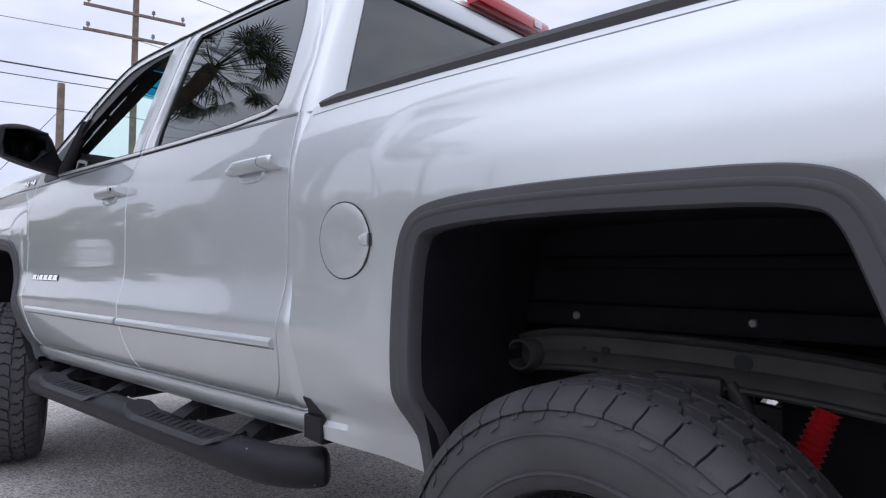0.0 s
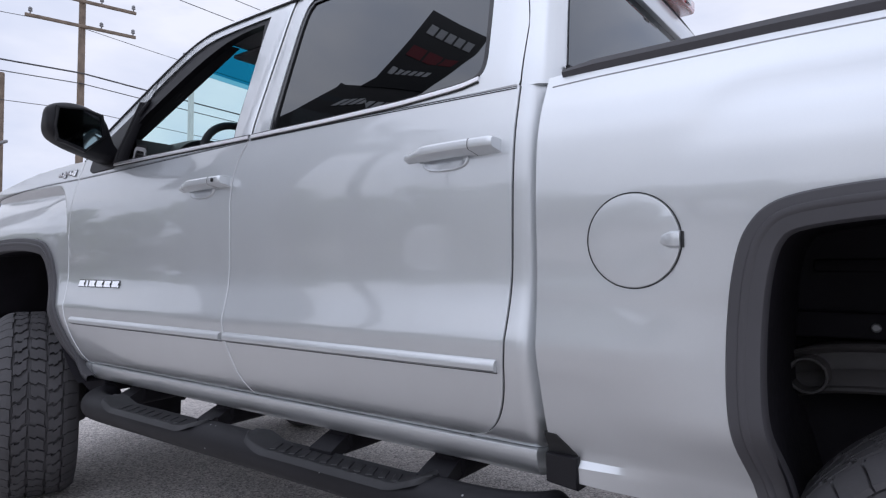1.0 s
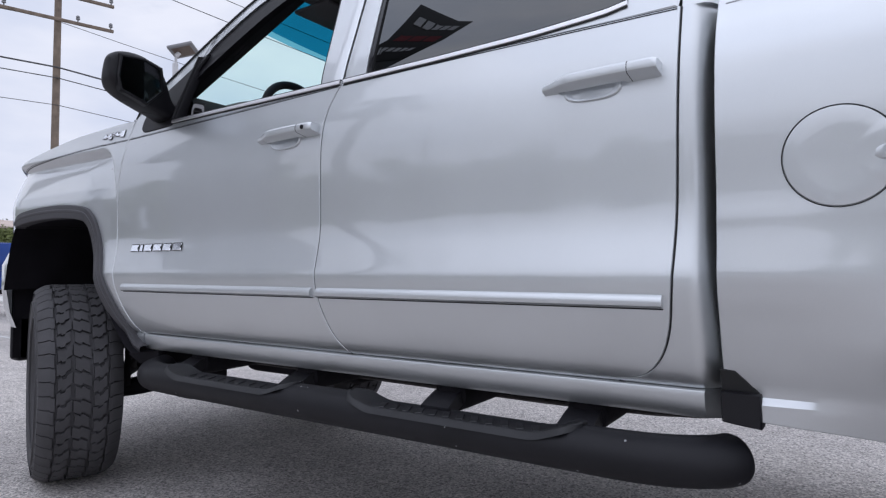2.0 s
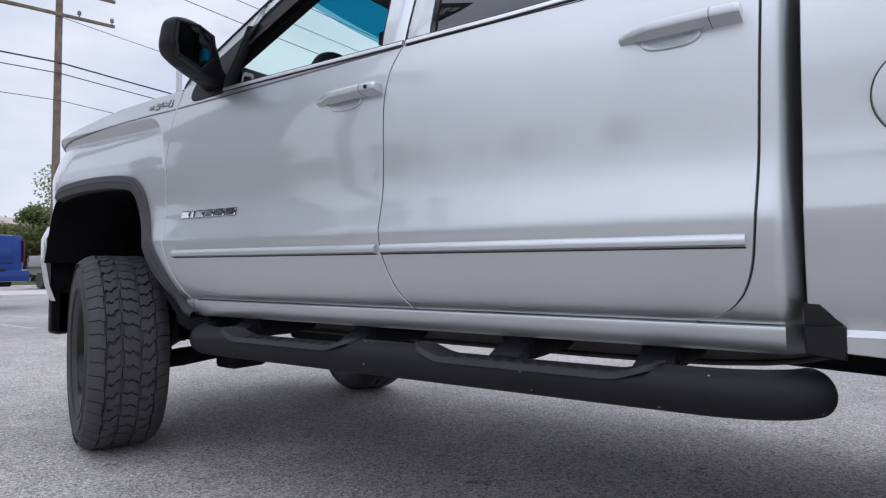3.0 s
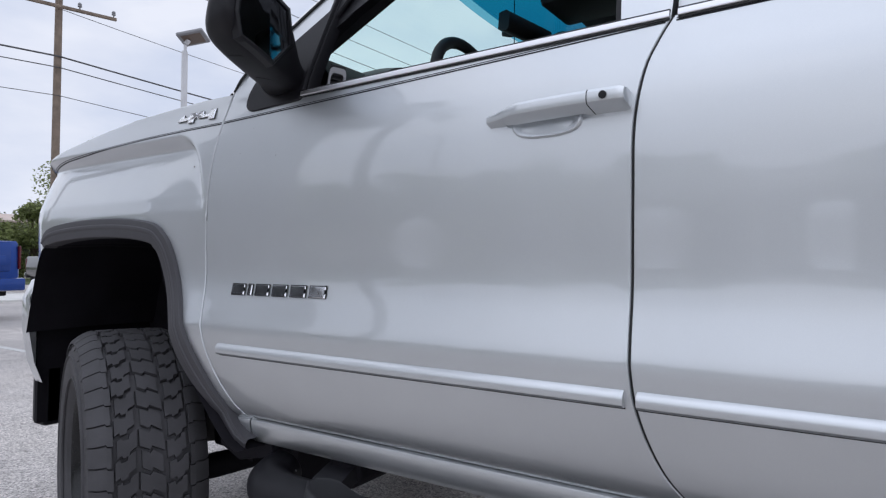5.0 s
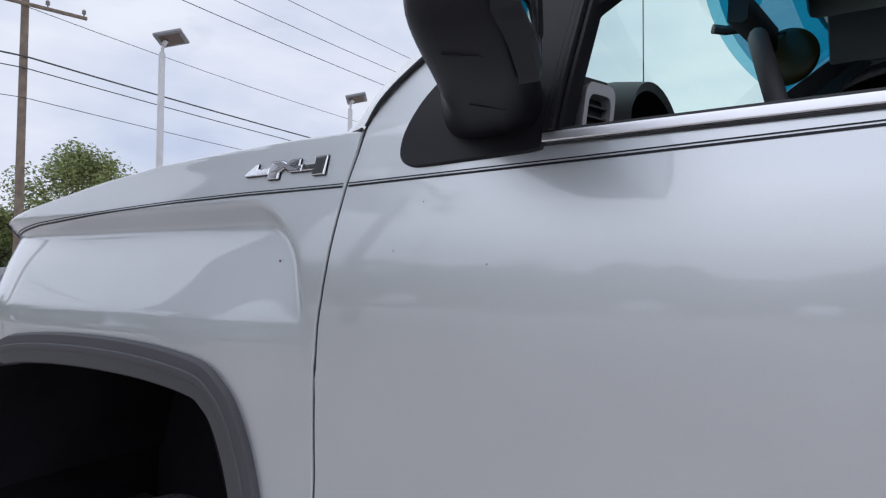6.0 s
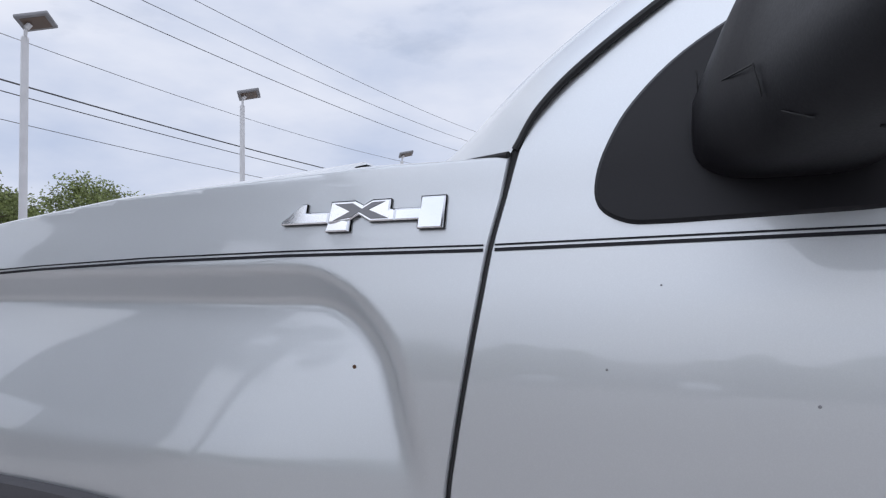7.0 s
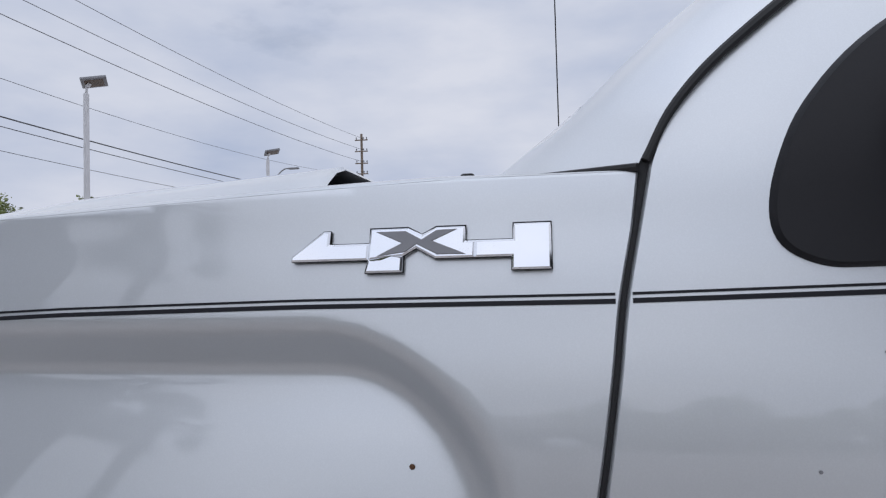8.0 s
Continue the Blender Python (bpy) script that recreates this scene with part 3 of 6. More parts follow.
# thin grey strip that puts the shade of the fold under the rail into colour
rings = []
for x in np.linspace(2.86, 4.92, 40):
    zf = bed_top(x) - 0.026
    rings.append([(x, side_bed(x, zf + dz) + dy, zf + dz) for dz, dy in ((-0.0016, 0.0004), (-0.0012, -0.0008), (0.0012, -0.0008), (0.0016, 0.0004))])
tpart("rail_fold_shade", loft(rings, True, True), GREYMETAL)

# rockers under the doors
rk = [(0.006, 0.031), (-0.002, 0.0300), (-0.0072, 0.0265), (-0.0088, 0.0210), (-0.0080, 0.0130), (-0.0040, -0.006), (0.0030, -0.024), (0.012, -0.034), (0.08, -0.036), (0.08, 0.03)]
rings = [[(x, 0.083 + a, 0.671 + b) for a, b in rk] for x in np.linspace(0.672, 2.80, 24)]
rings += [[(x, 0.083 + 0.05 * ((x - 2.785) / 0.05) ** 2 + a, 0.671 + b) for a, b in rk] for x in (2.808, 2.816, 2.824, 2.830, 2.835)]
tpart("rocker_panel", loft(rings, True, True), SILVER)
# foot of the fender, flush with the rocker
rings = [[(x, 0.0825 + a, 0.671 + (b if b > 0 else b * k)) for a, b in rk] for x, k in ((0.575, 0.0), (0.60, 0.25), (0.625, 0.65), (0.645, 0.9), (0.666, 1.0))]
tpart("fender_foot", loft(rings, True, True), SILVER)
# dark seam under the doors
tpart("door_seal", box(0.66, 2.75, 0.088, 0.13, 0.69, 0.72), SEAL)
# black bracket between cab and bed
tpart("bracket", plate([(2.838, 0.752), (2.866, 0.750), (2.907, 0.708), (2.907, 0.690), (2.840, 0.690)], lambda x, z: min(0.066, side_bed(2.86, z)) - 0.002, thick=0.05, dx=0.03, dz=0.02), SEAL, label="black filler between cab and bed")
tpart("bracket", plate([(2.840, 0.704), (2.909, 0.704), (2.910, 0.640), (2.842, 0.648)], lambda x, z: 0.042, thick=0.05, dx=0.03, dz=0.02, edge=0.004), BLACK)
# inner dark walls that close the gaps between the panels
tpart("inner_side", box(0.50, 1.68, 0.125, 0.15, 0.70, 1.545), SEAL)
tpart("inner_side", box(1.68, 2.80, 0.125, 0.15, 0.70, 1.545), SEAL)
tpart("cab_back", box(2.80, 2.835, 0.15, YC + 0.002, 0.68, 1.56), SILVER)
tpart("bed_front", box(2.865, 2.90, 0.11, YC + 0.002, 0.72, 1.50), SILVER)
tpart("bed_inner_side", box(2.90, 4.90, 0.13, 0.16, 1.30, 1.54), SILVER)
tpart("bed_floor", box(2.90, 4.90, 0.16, YC + 0.002, 1.27, 1.30), UNDER, both=True)

# pinstripes: two dark lines along the shoulder
line_pts = [(-0.55, 1.448), (-0.315, 1.468), (0.0, 1.484), (0.17, 1.490), (0.35, 1.4930), (0.552, 1.4935), (0.9, 1.5005), (1.318, 1.511), (1.728, 1.522), (2.2, 1.527), (2.757, 1.526)]
for a, b in ((-0.52, 0.5560), (0.5662, 1.745), (1.763, 2.757)):
    for dz, w in ((0.0028, 0.0008), (-0.0015, 0.0015)):
        xs = np.linspace(a, b, 60)
        lx, lz = [p[0] for p in line_pts], [p[1] for p in line_pts]
        rings = []
        for d, s in ((-w, 0.0), (-w, -0.0006), (w, -0.0006), (w, 0.0)):
            rings.append([(x, side_cab(x, np.interp(x, lx, lz) + dz + d) + s, float(np.interp(x, lx, lz)) + dz + d) for x in xs])
        tpart("pinstripe", loft(rings, False, False), STRIPE, label="thin dark painted pinstripe")

# dark rubber seals down in the gaps between fender, doors and cab
for line in (gap_front, gap_mid, gap_rear):
    tpart("gap_seal", tube([(x, side_cab(x, z) + 0.0085, z) for x, z in line], 0.0055, 8), SEAL)

# rub strips on the doors
ms = [(0.0, -0.0150), (-0.0105, -0.0142), (-0.0150, -0.0095), (-0.0152, -0.002), (-0.0125, 0.006), (-0.0065, 0.0120), (0.0, 0.0150)]
for a, b, owner in ((0.618, 1.690, front_door), (1.712, 2.733, rear_door)):
    rings = [[(x, side_cab(x, 0.887 + dz) + dy + 0.001, 0.887 + dz) for dy, dz in ms] for x in np.linspace(a, b, 20)]
    ob = part("rub_strip", loft(rings, True, True), SILVER, owner, "silver rub strip along the door")
    # thin black line that paints the shadow beneath the rub strip
    rings = [[(x, side_cab(x, 0.887 + dz) + dy, 0.887 + dz) for dy, dz in ((0.0, -0.0180), (-0.0016, -0.0176), (-0.0020, -0.0145), (0.0, -0.0140))] for x in np.linspace(a, b, 20)]
    part("strip_shade_line", loft(rings, True, True), SEAL, owner)

# door handles: a bowed grip over a dished cup
for x0, x1, zc, owner, key in ((1.420, 1.695, 1.389, front_door, True), (2.455, 2.730, 1.389, rear_door, False)):
    def grip(t, grow=0.0):
        """The section of the grip at t along its length."""
        x = x0 + (x1 - x0) * t
        out = 0.020 + 0.027 * smooth(t / 0.30) - 0.004 * smooth((t - 0.96) / 0.04) + grow
        hgt = 0.0120 + 0.0060 * smooth(t / 0.30) - 0.0025 * smooth((t - 0.975) / 0.025) + grow
        zz = zc - 0.006 + 0.007 * (1 - (1 - min(1, t / 0.75)) ** 2)
        y = side_cab(x, zz)
        back = 0.003 if (t < 0.13 or t > 0.72) else -0.018
        return [(x, y + back, zz + hgt * 0.85), (x, y - out * 0.55, zz + hgt), (x, y - out + 0.006, zz + hgt * 0.90), (x, y - out + 0.0015, zz + hgt * 0.62), (x, y - out, zz + hgt * 0.10),
                (x, y - out + 0.0015, zz - hgt * 0.30), (x, y - out + 0.006, zz - hgt * 0.52), (x, y + back, zz - hgt * 1.0)]

    part("door_handle", loft([grip(t) for t in np.linspace(0, 1, 40)], True, True), SILVER, owner, "silver pull handle", 32)
    part("handle_seam", loft([grip(t, 0.0006) for t in (0.768, 0.774)], True, True), SEAL, owner)
    # cup behind the grip, long and rounded, with a raised rim
    cx, cz = x0 + 0.118, zc - 0.015
    rings = []
    for r, d in ((1.0, 0.001), (0.985, -0.0035), (0.94, -0.0050), (0.89, -0.0040), (0.85, -0.0008), (0.7, 0.0003), (0.02, 0.0008)):
        rings.append([(x, side_cab(x, z) + d - 0.0012, z) for x, z in rounded(cx, cz, 0.070 * r, 0.035 * (r - 0.10 * (r > 0.8)), 44, 2.9)])
    part("handle_cup", loft(rings, True, False), SILVER, owner, angle=60)
    if key:
        kb = lathe([(0.0, -0.0025), (0.0055, -0.0025), (0.0068, -0.0015), (0.0068, 0.004)], 20)
        kb.transform(pose(x1 - 0.034, side_cab(1.66, 1.38) - 0.0466, zc + 0.0040))
        part("key_lock", kb, BLACK, owner, "round black key lock")

# fuel door
fx, fz, fr = 3.054, 1.160, 0.093
rings = [[(fx + r * math.cos(a), side_bed(fx + r * math.cos(a), fz + r * math.sin(a)) + d, fz + r * math.sin(a)) for a in np.linspace(0, 2 * math.pi, 64, endpoint=False)]
         for r, d in ((fr + 0.0006, -0.0005), (fr + 0.0002, -0.0022), (fr - 0.0012, -0.0022), (fr - 0.0016, -0.0006))]
part("fuel_door_seam", loft(rings, True, False), SEAL, bed_side, "dark round seam")
rings = [[(fx + r * math.cos(a), side_bed(fx + r * math.cos(a), fz + r * math.sin(a)) + d, fz + r * math.sin(a)) for a in np.linspace(0, 2 * math.pi, 64, endpoint=False)]
         for r, d in ((fr - 0.002, -0.0005), (fr - 0.003, -0.003), (fr - 0.006, -0.0036), (fr * 0.6, -0.0036), (fr * 0.3, -0.0036), (0.004, -0.0036))]
part("fuel_door", loft(rings, True, True), SILVER, bed_side, "round silver fuel door")
rings = []
for t in np.linspace(0, 1, 10):
    x = fx + fr - 0.044 + 0.042 * t
    h = 0.017 * math.sqrt(max(0.05, 1 - (1 - t) ** 3))
    y = side_bed(x, fz) - 0.003
    rings.append([(x, y + 0.001, fz + h), (x, y - 0.008 * smooth(t * 1.3), fz + h * 0.7), (x, y - 0.010 * smooth(t * 1.3), fz), (x, y - 0.008 * smooth(t * 1.3), fz - h * 0.7), (x, y + 0.001, fz - h)])
part("fuel_door_pull", loft(rings, True, True), SILVER, bed_side)
part("fuel_door_slot", box(fx + fr - 0.0035, fx + fr + 0.003, side_bed(fx + fr, fz) - 0.0035, side_bed(fx + fr, fz) + 0.004, fz - 0.015, fz + 0.015), SEAL, bed_side)

# ---- greenhouse ----
fd_outer = spline([(0.580, 1.575), (0.600, 1.622), (0.643, 1.664), (0.739, 1.735), (0.95, 1.885), (1.10, 1.985), (1.20, 2.030), (1.32, 2.048), (1.55, 2.055), (1.745, 2.055)], 5) + \
    [(1.752, 1.9), (1.755, 1.7), (1.755, 1.525), (1.4, 1.525), (1.0, 1.525), (0.7, 1.525), (0.574, 1.525)]
fd_mid = spline([(0.70, 1.640), (0.76, 1.695), (0.97, 1.845), (1.12, 1.943), (1.22, 1.990), (1.34, 2.012), (1.55, 2.020), (1.632, 2.020)], 5) + \
    [(1.640, 1.9), (1.653, 1.75), (1.667, 1.534), (1.4, 1.534), (1.0, 1.534), (0.75, 1.534), (0.665, 1.575)]
fd_hole = spline([(0.873, 1.560), (0.886, 1.688), (1.0, 1.765), (1.12, 1.843), (1.25, 1.918), (1.36, 1.966), (1.45, 1.987), (1.52, 1.995), (1.60, 1.997)], 5) + \
    [(1.628, 1.9), (1.642, 1.75), (1.655, 1.540), (1.4, 1.539), (1.2, 1.539), (0.873, 1.539)]


def ray_match(outer, inner, n=120):
    """Samples both outlines along rays from the inner middle, so that a band between them does not twist."""
    cx = sum(p[0] for p in inner) / len(inner)
    cz = sum(p[1] for p in inner) / len(inner)

    def cast(poly, ang):
        d = (math.cos(ang), math.sin(ang))
        best = None
        for (x0, z0), (x1, z1) in zip(poly, poly[1:] + poly[:1]):
            ex, ez = x1 - x0, z1 - z0
            den = d[0] * ez - d[1] * ex
            if abs(den) < 1e-12:
                continue
            t = ((x0 - cx) * ez - (z0 - cz) * ex) / den
            u = ((x0 - cx) * d[1] - (z0 - cz) * d[0]) / den
            if t > 0 and -1e-9 <= u <= 1 + 1e-9 and (best is None or t > best):
                best = t
        return (cx + d[0] * best, cz + d[1] * best)
    angs = sorted(set([2 * math.pi * k / n for k in range(n)] + [math.atan2(z - cz, x - cx) % (2 * math.pi) for x, z in outer + inner]))
    keep = [angs[0]]
    for a in angs[1:]:
        if a - keep[-1] > 0.004:
            keep.append(a)
    return [cast(outer, a) for a in keep], [cast(inner, a) for a in keep]


def frame_band(outer, inner, surf, thick, rise):
    a, b = ray_match(outer, inner)
    rings = [[(x, surf(x, z) + dy, z) for x, z in pts] for pts, dy in ((a, thick), (a, -rise + 0.003), ([(p[0] * 0.93 + q[0] * 0.07, p[1] * 0.93 + q[1] * 0.07) for p, q in zip(a, b)], -rise),
             ([(p[0] * 0.5 + q[0] * 0.5, p[1] * 0.5 + q[1] * 0.5) for p, q in zip(a, b)], -rise), (b, -rise), (b, thick))]
    return loft(rings, True, False)


tpart("door_frame", frame_band(fd_outer, fd_mid, lambda x, z: side_cab(x, z) + 0.007 * smooth((0.965 - x) / 0.03), 0.03, 0.0), SILVER)
tpart("window_seal", frame_band(fd_mid, fd_hole, lambda x, z: side_cab(x, z) + 0.006 * smooth((0.965 - x) / 0.03), 0.036, -0.006), BLACK, label="black window seal")
rd_outer = [(1.764, 1.531), (1.764, 1.7), (1.763, 1.9), (1.757, 2.055), (2.0, 2.055), (2.4, 2.050), (2.56, 2.035), (2.64, 2.0), (2.69, 1.93), (2.73, 1.82), (2.757, 1.7), (2.762, 1.531), (2.4, 1.531), (2.0, 1.531)]
rd_hole = spline([(1.868, 1.544), (1.853, 1.8), (1.848, 1.95), (1.86, 2.0), (1.90, 2.012), (2.2, 2.012), (2.45, 2.005), (2.54, 1.985), (2.585, 1.93), (2.615, 1.83), (2.638, 1.68), (2.643, 1.61), (2.630, 1.583), (2.585, 1.568), (2.40, 1.5545), (2.1, 1.546)], 4)
rd_mid = spline([(1.852, 1.537), (1.838, 1.8), (1.834, 1.96), (1.85, 2.018), (1.90, 2.026), (2.2, 2.026), (2.46, 2.019), (2.553, 1.997), (2.60, 1.94), (2.630, 1.84), (2.653, 1.68), (2.659, 1.605), (2.642, 1.573), (2.590, 1.559), (2.40, 1.5465), (2.1, 1.538)], 4)
tpart("door_frame", frame_band(rd_outer, rd_mid, side_cab, 0.03, 0.0), SILVER)
tpart("window_seal", frame_band(rd_mid, rd_hole, side_cab, 0.03, -0.004), GLOSSBLACK, label="black window seal")


def pane(outline, surf, dy, material, name="window_glass", parent=None, label="", dx=0.05, dz=0.05, thick=0.004):
    b = plate(outline, lambda x, z: surf(x, z) + dy, thick=thick, dx=dx, dz=dz, edge=0.0005)
    ob = tpart(name, b, material, parent, label)
    return ob


pane(rd_hole, side_cab, 0.010, PRIVACY, label="dark privacy glass")
# belt strips of the window sills
def sill_z(x):
    return float(np.interp(x, [0.6, 1.75, 2.1, 2.4, 2.59, 2.66], [1.5315, 1.5345, 1.5375, 1.5445, 1.557, 1.572]))


for a, b in ((0.861, 1.752), (1.766, 2.645)):
    rings = [[(x, side_cab(x, sill_z(x)) + dy, sill_z(x) + dz) for dy, dz in ((0.0, -0.0075), (-0.0070, -0.0070), (-0.0080, -0.0055), (-0.0068, 0.002), (-0.0052, 0.0048), (0.002, 0.0055))] for x in np.linspace(a, b, 20)]
    tpart("sill_strip", loft(rings, True, True), BELTTRIM, label="satin silver window sill strip")
    rings = [[(x, side_cab(x, sill_z(x)) + dy, sill_z(x) + dz) for dy, dz in ((-0.0045, 0.0045), (-0.0025, 0.0085), (0.030, 0.0095), (0.030, 0.002))] for x in np.linspace(a, b, 20)]
    tpart("sill_felt", loft(rings, True, True), SEAL)
    rings = [[(x, side_cab(x, sill_z(x) - 0.010) + dy, sill_z(x) - 0.010 + dz) for dy, dz in ((0.0, -0.0017), (-0.003, -0.0012), (-0.003, 0.0014), (0.0, 0.0022))] for x in np.linspace(a, b, 20)]
    tpart("sill_seal", loft(rings, True, True), SEAL)

# black patch that carries the mirror, at the front corner of the window
sail = spline([(0.950, 1.803), (0.925, 1.790), (0.86, 1.746), (0.785, 1.697), (0.720, 1.654), (0.680, 1.612), (0.660, 1.575), (0.652, 1.545), (0.656, 1.525), (0.675, 1.5140), (0.70, 1.5125), (0.75, 1.514), (0.80, 1.5155), (0.838, 1.517), (0.859, 1.519)], 5) + [(0.869, 1.60), (0.893, 1.72)]
tpart("mirror_patch", plate(sail, lambda x, z: side_cab(x, z) - 0.005, thick=0.012, dx=0.05, dz=0.02, edge=0.004), BLACK, front_door, "black triangular mirror mount")
# upright guide bars of the window
for x, w, out in ((0.864, 0.0055, 0.010), (0.873, 0.0038, 0.016), (0.881, 0.0036, 0.008)):
    rings = [[(x + dx + (z - 1.53) * 0.12, side_cab(x, z) - out + dy, z) for dx, dy in ((-w, 0.035), (-w, 0.003), (-w * 0.6, 0.0), (w * 0.6, 0.0), (w, 0.003), (w, 0.035))] for z in np.linspace(1.538, 1.80, 9)]
    tpart("window_guide", loft(rings, True, True), BLACK)

# mirror: one moulded foot and housing that swells outward, with a six-sided glass
mirror_sections = [(0.085, 0.726, 0.855, 1.545, 1.600), (0.060, 0.724, 0.858, 1.540, 1.630), (0.030, 0.735, 0.866, 1.541, 1.704), (0.000, 0.757, 0.876, 1.544, 1.727), (-0.040, 0.772, 0.893, 1.550, 1.738),
                   (-0.090, 0.790, 0.918, 1.558, 1.742), (-0.140, 0.806, 0.932, 1.570, 1.738), (-0.180, 0.822, 0.940, 1.584, 1.728), (-0.205, 0.838, 0.942, 1.600, 1.716), (-0.220, 0.860, 0.937, 1.622, 1.700), (-0.224, 0.878, 0.918, 1.650, 1.685)]
rings = []
for y, xa, xb, za, zb in [tuple(q) for q in spline(mirror_sections, 3)]:
    rings.append([(x + 0.30 * max(0.0, z - 1.600) * (xb - x) / (xb - xa), y, z) for x, z in rounded((xa + xb) / 2, (za + zb) / 2, (xb - xa) / 2, (zb - za) / 2, 36, 3.4)])
mirror_shell = tpart("mirror_housing", loft(rings, True, True), BLACK, label="black door mirror housing", angle=60)


def mirror_x(y):
    return float(np.interp(y, [-0.2, -0.14, -0.09, -0.04, 0.0, 0.04], [0.944, 0.934, 0.920, 0.898, 0.880, 0.872]))


rim_out, rim_in = ray_match([(-0.194, 1.712), (-0.09, 1.727), (0.004, 1.722), (0.020, 1.637), (-0.078, 1.554), (-0.190, 1.581), (-0.203, 1.632)],
                            [(-0.184, 1.702), (-0.09, 1.716), (-0.010, 1.710), (0.003, 1.633), (-0.075, 1.566), (-0.183, 1.588), (-0.193, 1.631)])
rim_mid = [(a * 0.5 + c * 0.5, b * 0.5 + d * 0.5) for (a, b), (c, d) in zip(rim_out, rim_in)]
rings = [[(mirror_x(y) + d, y, z) for y, z in pts] for pts, d in ((rim_out, -0.020), (rim_out, 0.001), (rim_mid, 0.005), (rim_in, 0.004), (rim_in, -0.004))]
part("mirror_rim", loft(rings, True, False), BLACK, mirror_shell, angle=50)
cy, cz = -0.09, 1.645
rings = [[(mirror_x(cy + (a - cy) * q) + d, cy + (a - cy) * q, cz + (b - cz) * q) for a, b in rim_in] for q, d in ((0.996, -0.004), (0.996, 0.0), (0.7, 0.0), (0.35, 0.0), (0.02, 0.0))]
part("mirror_glass", loft(rings, True, True), MIRROR, mirror_shell, "mirror glass")
# fine joint lines on the foot and the underside of the housing
for seam in ([(0.7285, 0.0560, 1.6250), (0.7290, 0.0520, 1.6057), (0.7450, 0.0200, 1.6050), (0.7625, -0.0135, 1.6043), (0.7645, -0.0185, 1.5912), (0.7660, -0.0190, 1.5815)],
             [(0.776, -0.0300, 1.5684), (0.784, -0.037, 1.564), (0.791, -0.0450, 1.5595)], [(0.8219, -0.0485, 1.5510), (0.8365, -0.0368, 1.5488), (0.850, -0.018, 1.5480)],
             [(0.8473, -0.1458, 1.5716), (0.861, -0.141, 1.5690), (0.8755, -0.1362, 1.5682), (0.897, -0.118, 1.5685)]):
    part("mirror_seam", tube(seam, 0.0007, 5), SEAL, mirror_shell)

# A pillar and roof rail, roof, glass
pil_gap = [(0.578, 0.079, 1.5815), (0.600, 0.088, 1.620), (0.643, 0.104, 1.664), (0.737, 0.132, 1.737), (0.948, 0.188, 1.888), (1.098, 0.228, 1.988), (1.20, 0.250, 2.036), (1.32, 0.258, 2.054), (1.75, 0.260, 2.060), (2.4, 0.258, 2.058), (2.58, 0.256, 2.042), (2.70, 0.262, 1.99)]
pil_in = [(0.478, 0.150, 1.586), (0.528, 0.166, 1.628), (0.590, 0.186, 1.683), (0.672, 0.212, 1.750), (0.880, 0.278, 1.906), (1.040, 0.330, 2.012), (1.17, 0.368, 2.083), (1.32, 0.375, 2.115), (1.75, 0.38, 2.128), (2.4, 0.38, 2.122), (2.62, 0.38, 2.098), (2.78, 0.38, 2.05)]
pg, pi = spline(pil_gap, 6), spline(pil_in, 6)
rings = []
pg0, pi0 = [(0.567, 0.0755, 1.562)] + pg, [(0.453, 0.142, 1.5625)] + pi
for k, (a, b) in enumerate(zip(pg0, pi0)):
    a, b = Vector(a) + Vector((-0.001, 0, 0.001)), Vector(b)
    m1, m2 = a.lerp(b, 0.35), a.lerp(b, 0.7)
    up = Vector((-0.006, -0.012, 0.010)) * (0.5 + 0.5 * smooth(k / 14))
    rings.append([a + Vector((0.004, 0.03, 0)), a, m1 + up, m2 + up, b, b + Vector((0.02, 0.03, -0.02)), a + Vector((0.03, 0.06, -0.02))])
tpart("roof_rail", loft(rings, True, True), SILVER, label="silver windscreen pillar and roof rail", angle=60)
sg = [Vector(p) + Vector((0.001, -0.003, -0.001)) for p in pg]
tpart("pillar_seal", tube(sg, [0.0031 + 0.0014 * smooth(k / 24) for k in range(len(sg))], 8), SEAL)
tpart("cowl_seal", tube([(0.460, 0.146, 1.579), (0.515, 0.104, 1.577), (0.574, 0.0730, 1.576)], 0.0030, 8), SEAL)

rings = []
for y in np.linspace(0.375, 2 * YC - 0.375, 17):
    u = abs(y - YC) / (YC - 0.375)
    rise = 0.035 * (1 - u * u)
    rings.append([(x, y, z + rise + d) for x, z, d in ((1.17 - 0.10 * (1 - u * u), 2.085, 0.0), (1.24, 2.104, 0.0), (1.32, 2.115, 0), (1.75, 2.128, 0), (2.4, 2.122, 0), (2.62, 2.098, 0), (2.78, 2.05, 0), (2.80, 2.02, 0), (2.70, 2.03, 0), (1.75, 2.08, 0), (1.3, 2.065, 0))])
part("roof", loft(rings, True, True), SILVER, truck)
part("headliner", box(1.22, 2.70, 0.32, 2 * YC - 0.32, 2.035, 2.05, bevel=0.006), HEADLINER, truck)

# windscreen, curved across the truck, in a clear sheet and a tinted band at the top
def screen_point(u, v):
    """u across from -1 to 1, v from the base to the top."""
    base, top = Vector((0.490, 0.165, 1.600)), Vector((1.165, 0.372, 2.083))
    p = base.lerp(top, v)
    half = YC - p.y
    bow = 1 - u * u
    return Vector((p.x + 0.015 - 0.12 * bow * (1 - 0.35 * v) + 0.0, YC + u * half, p.z + 0.012 * bow))


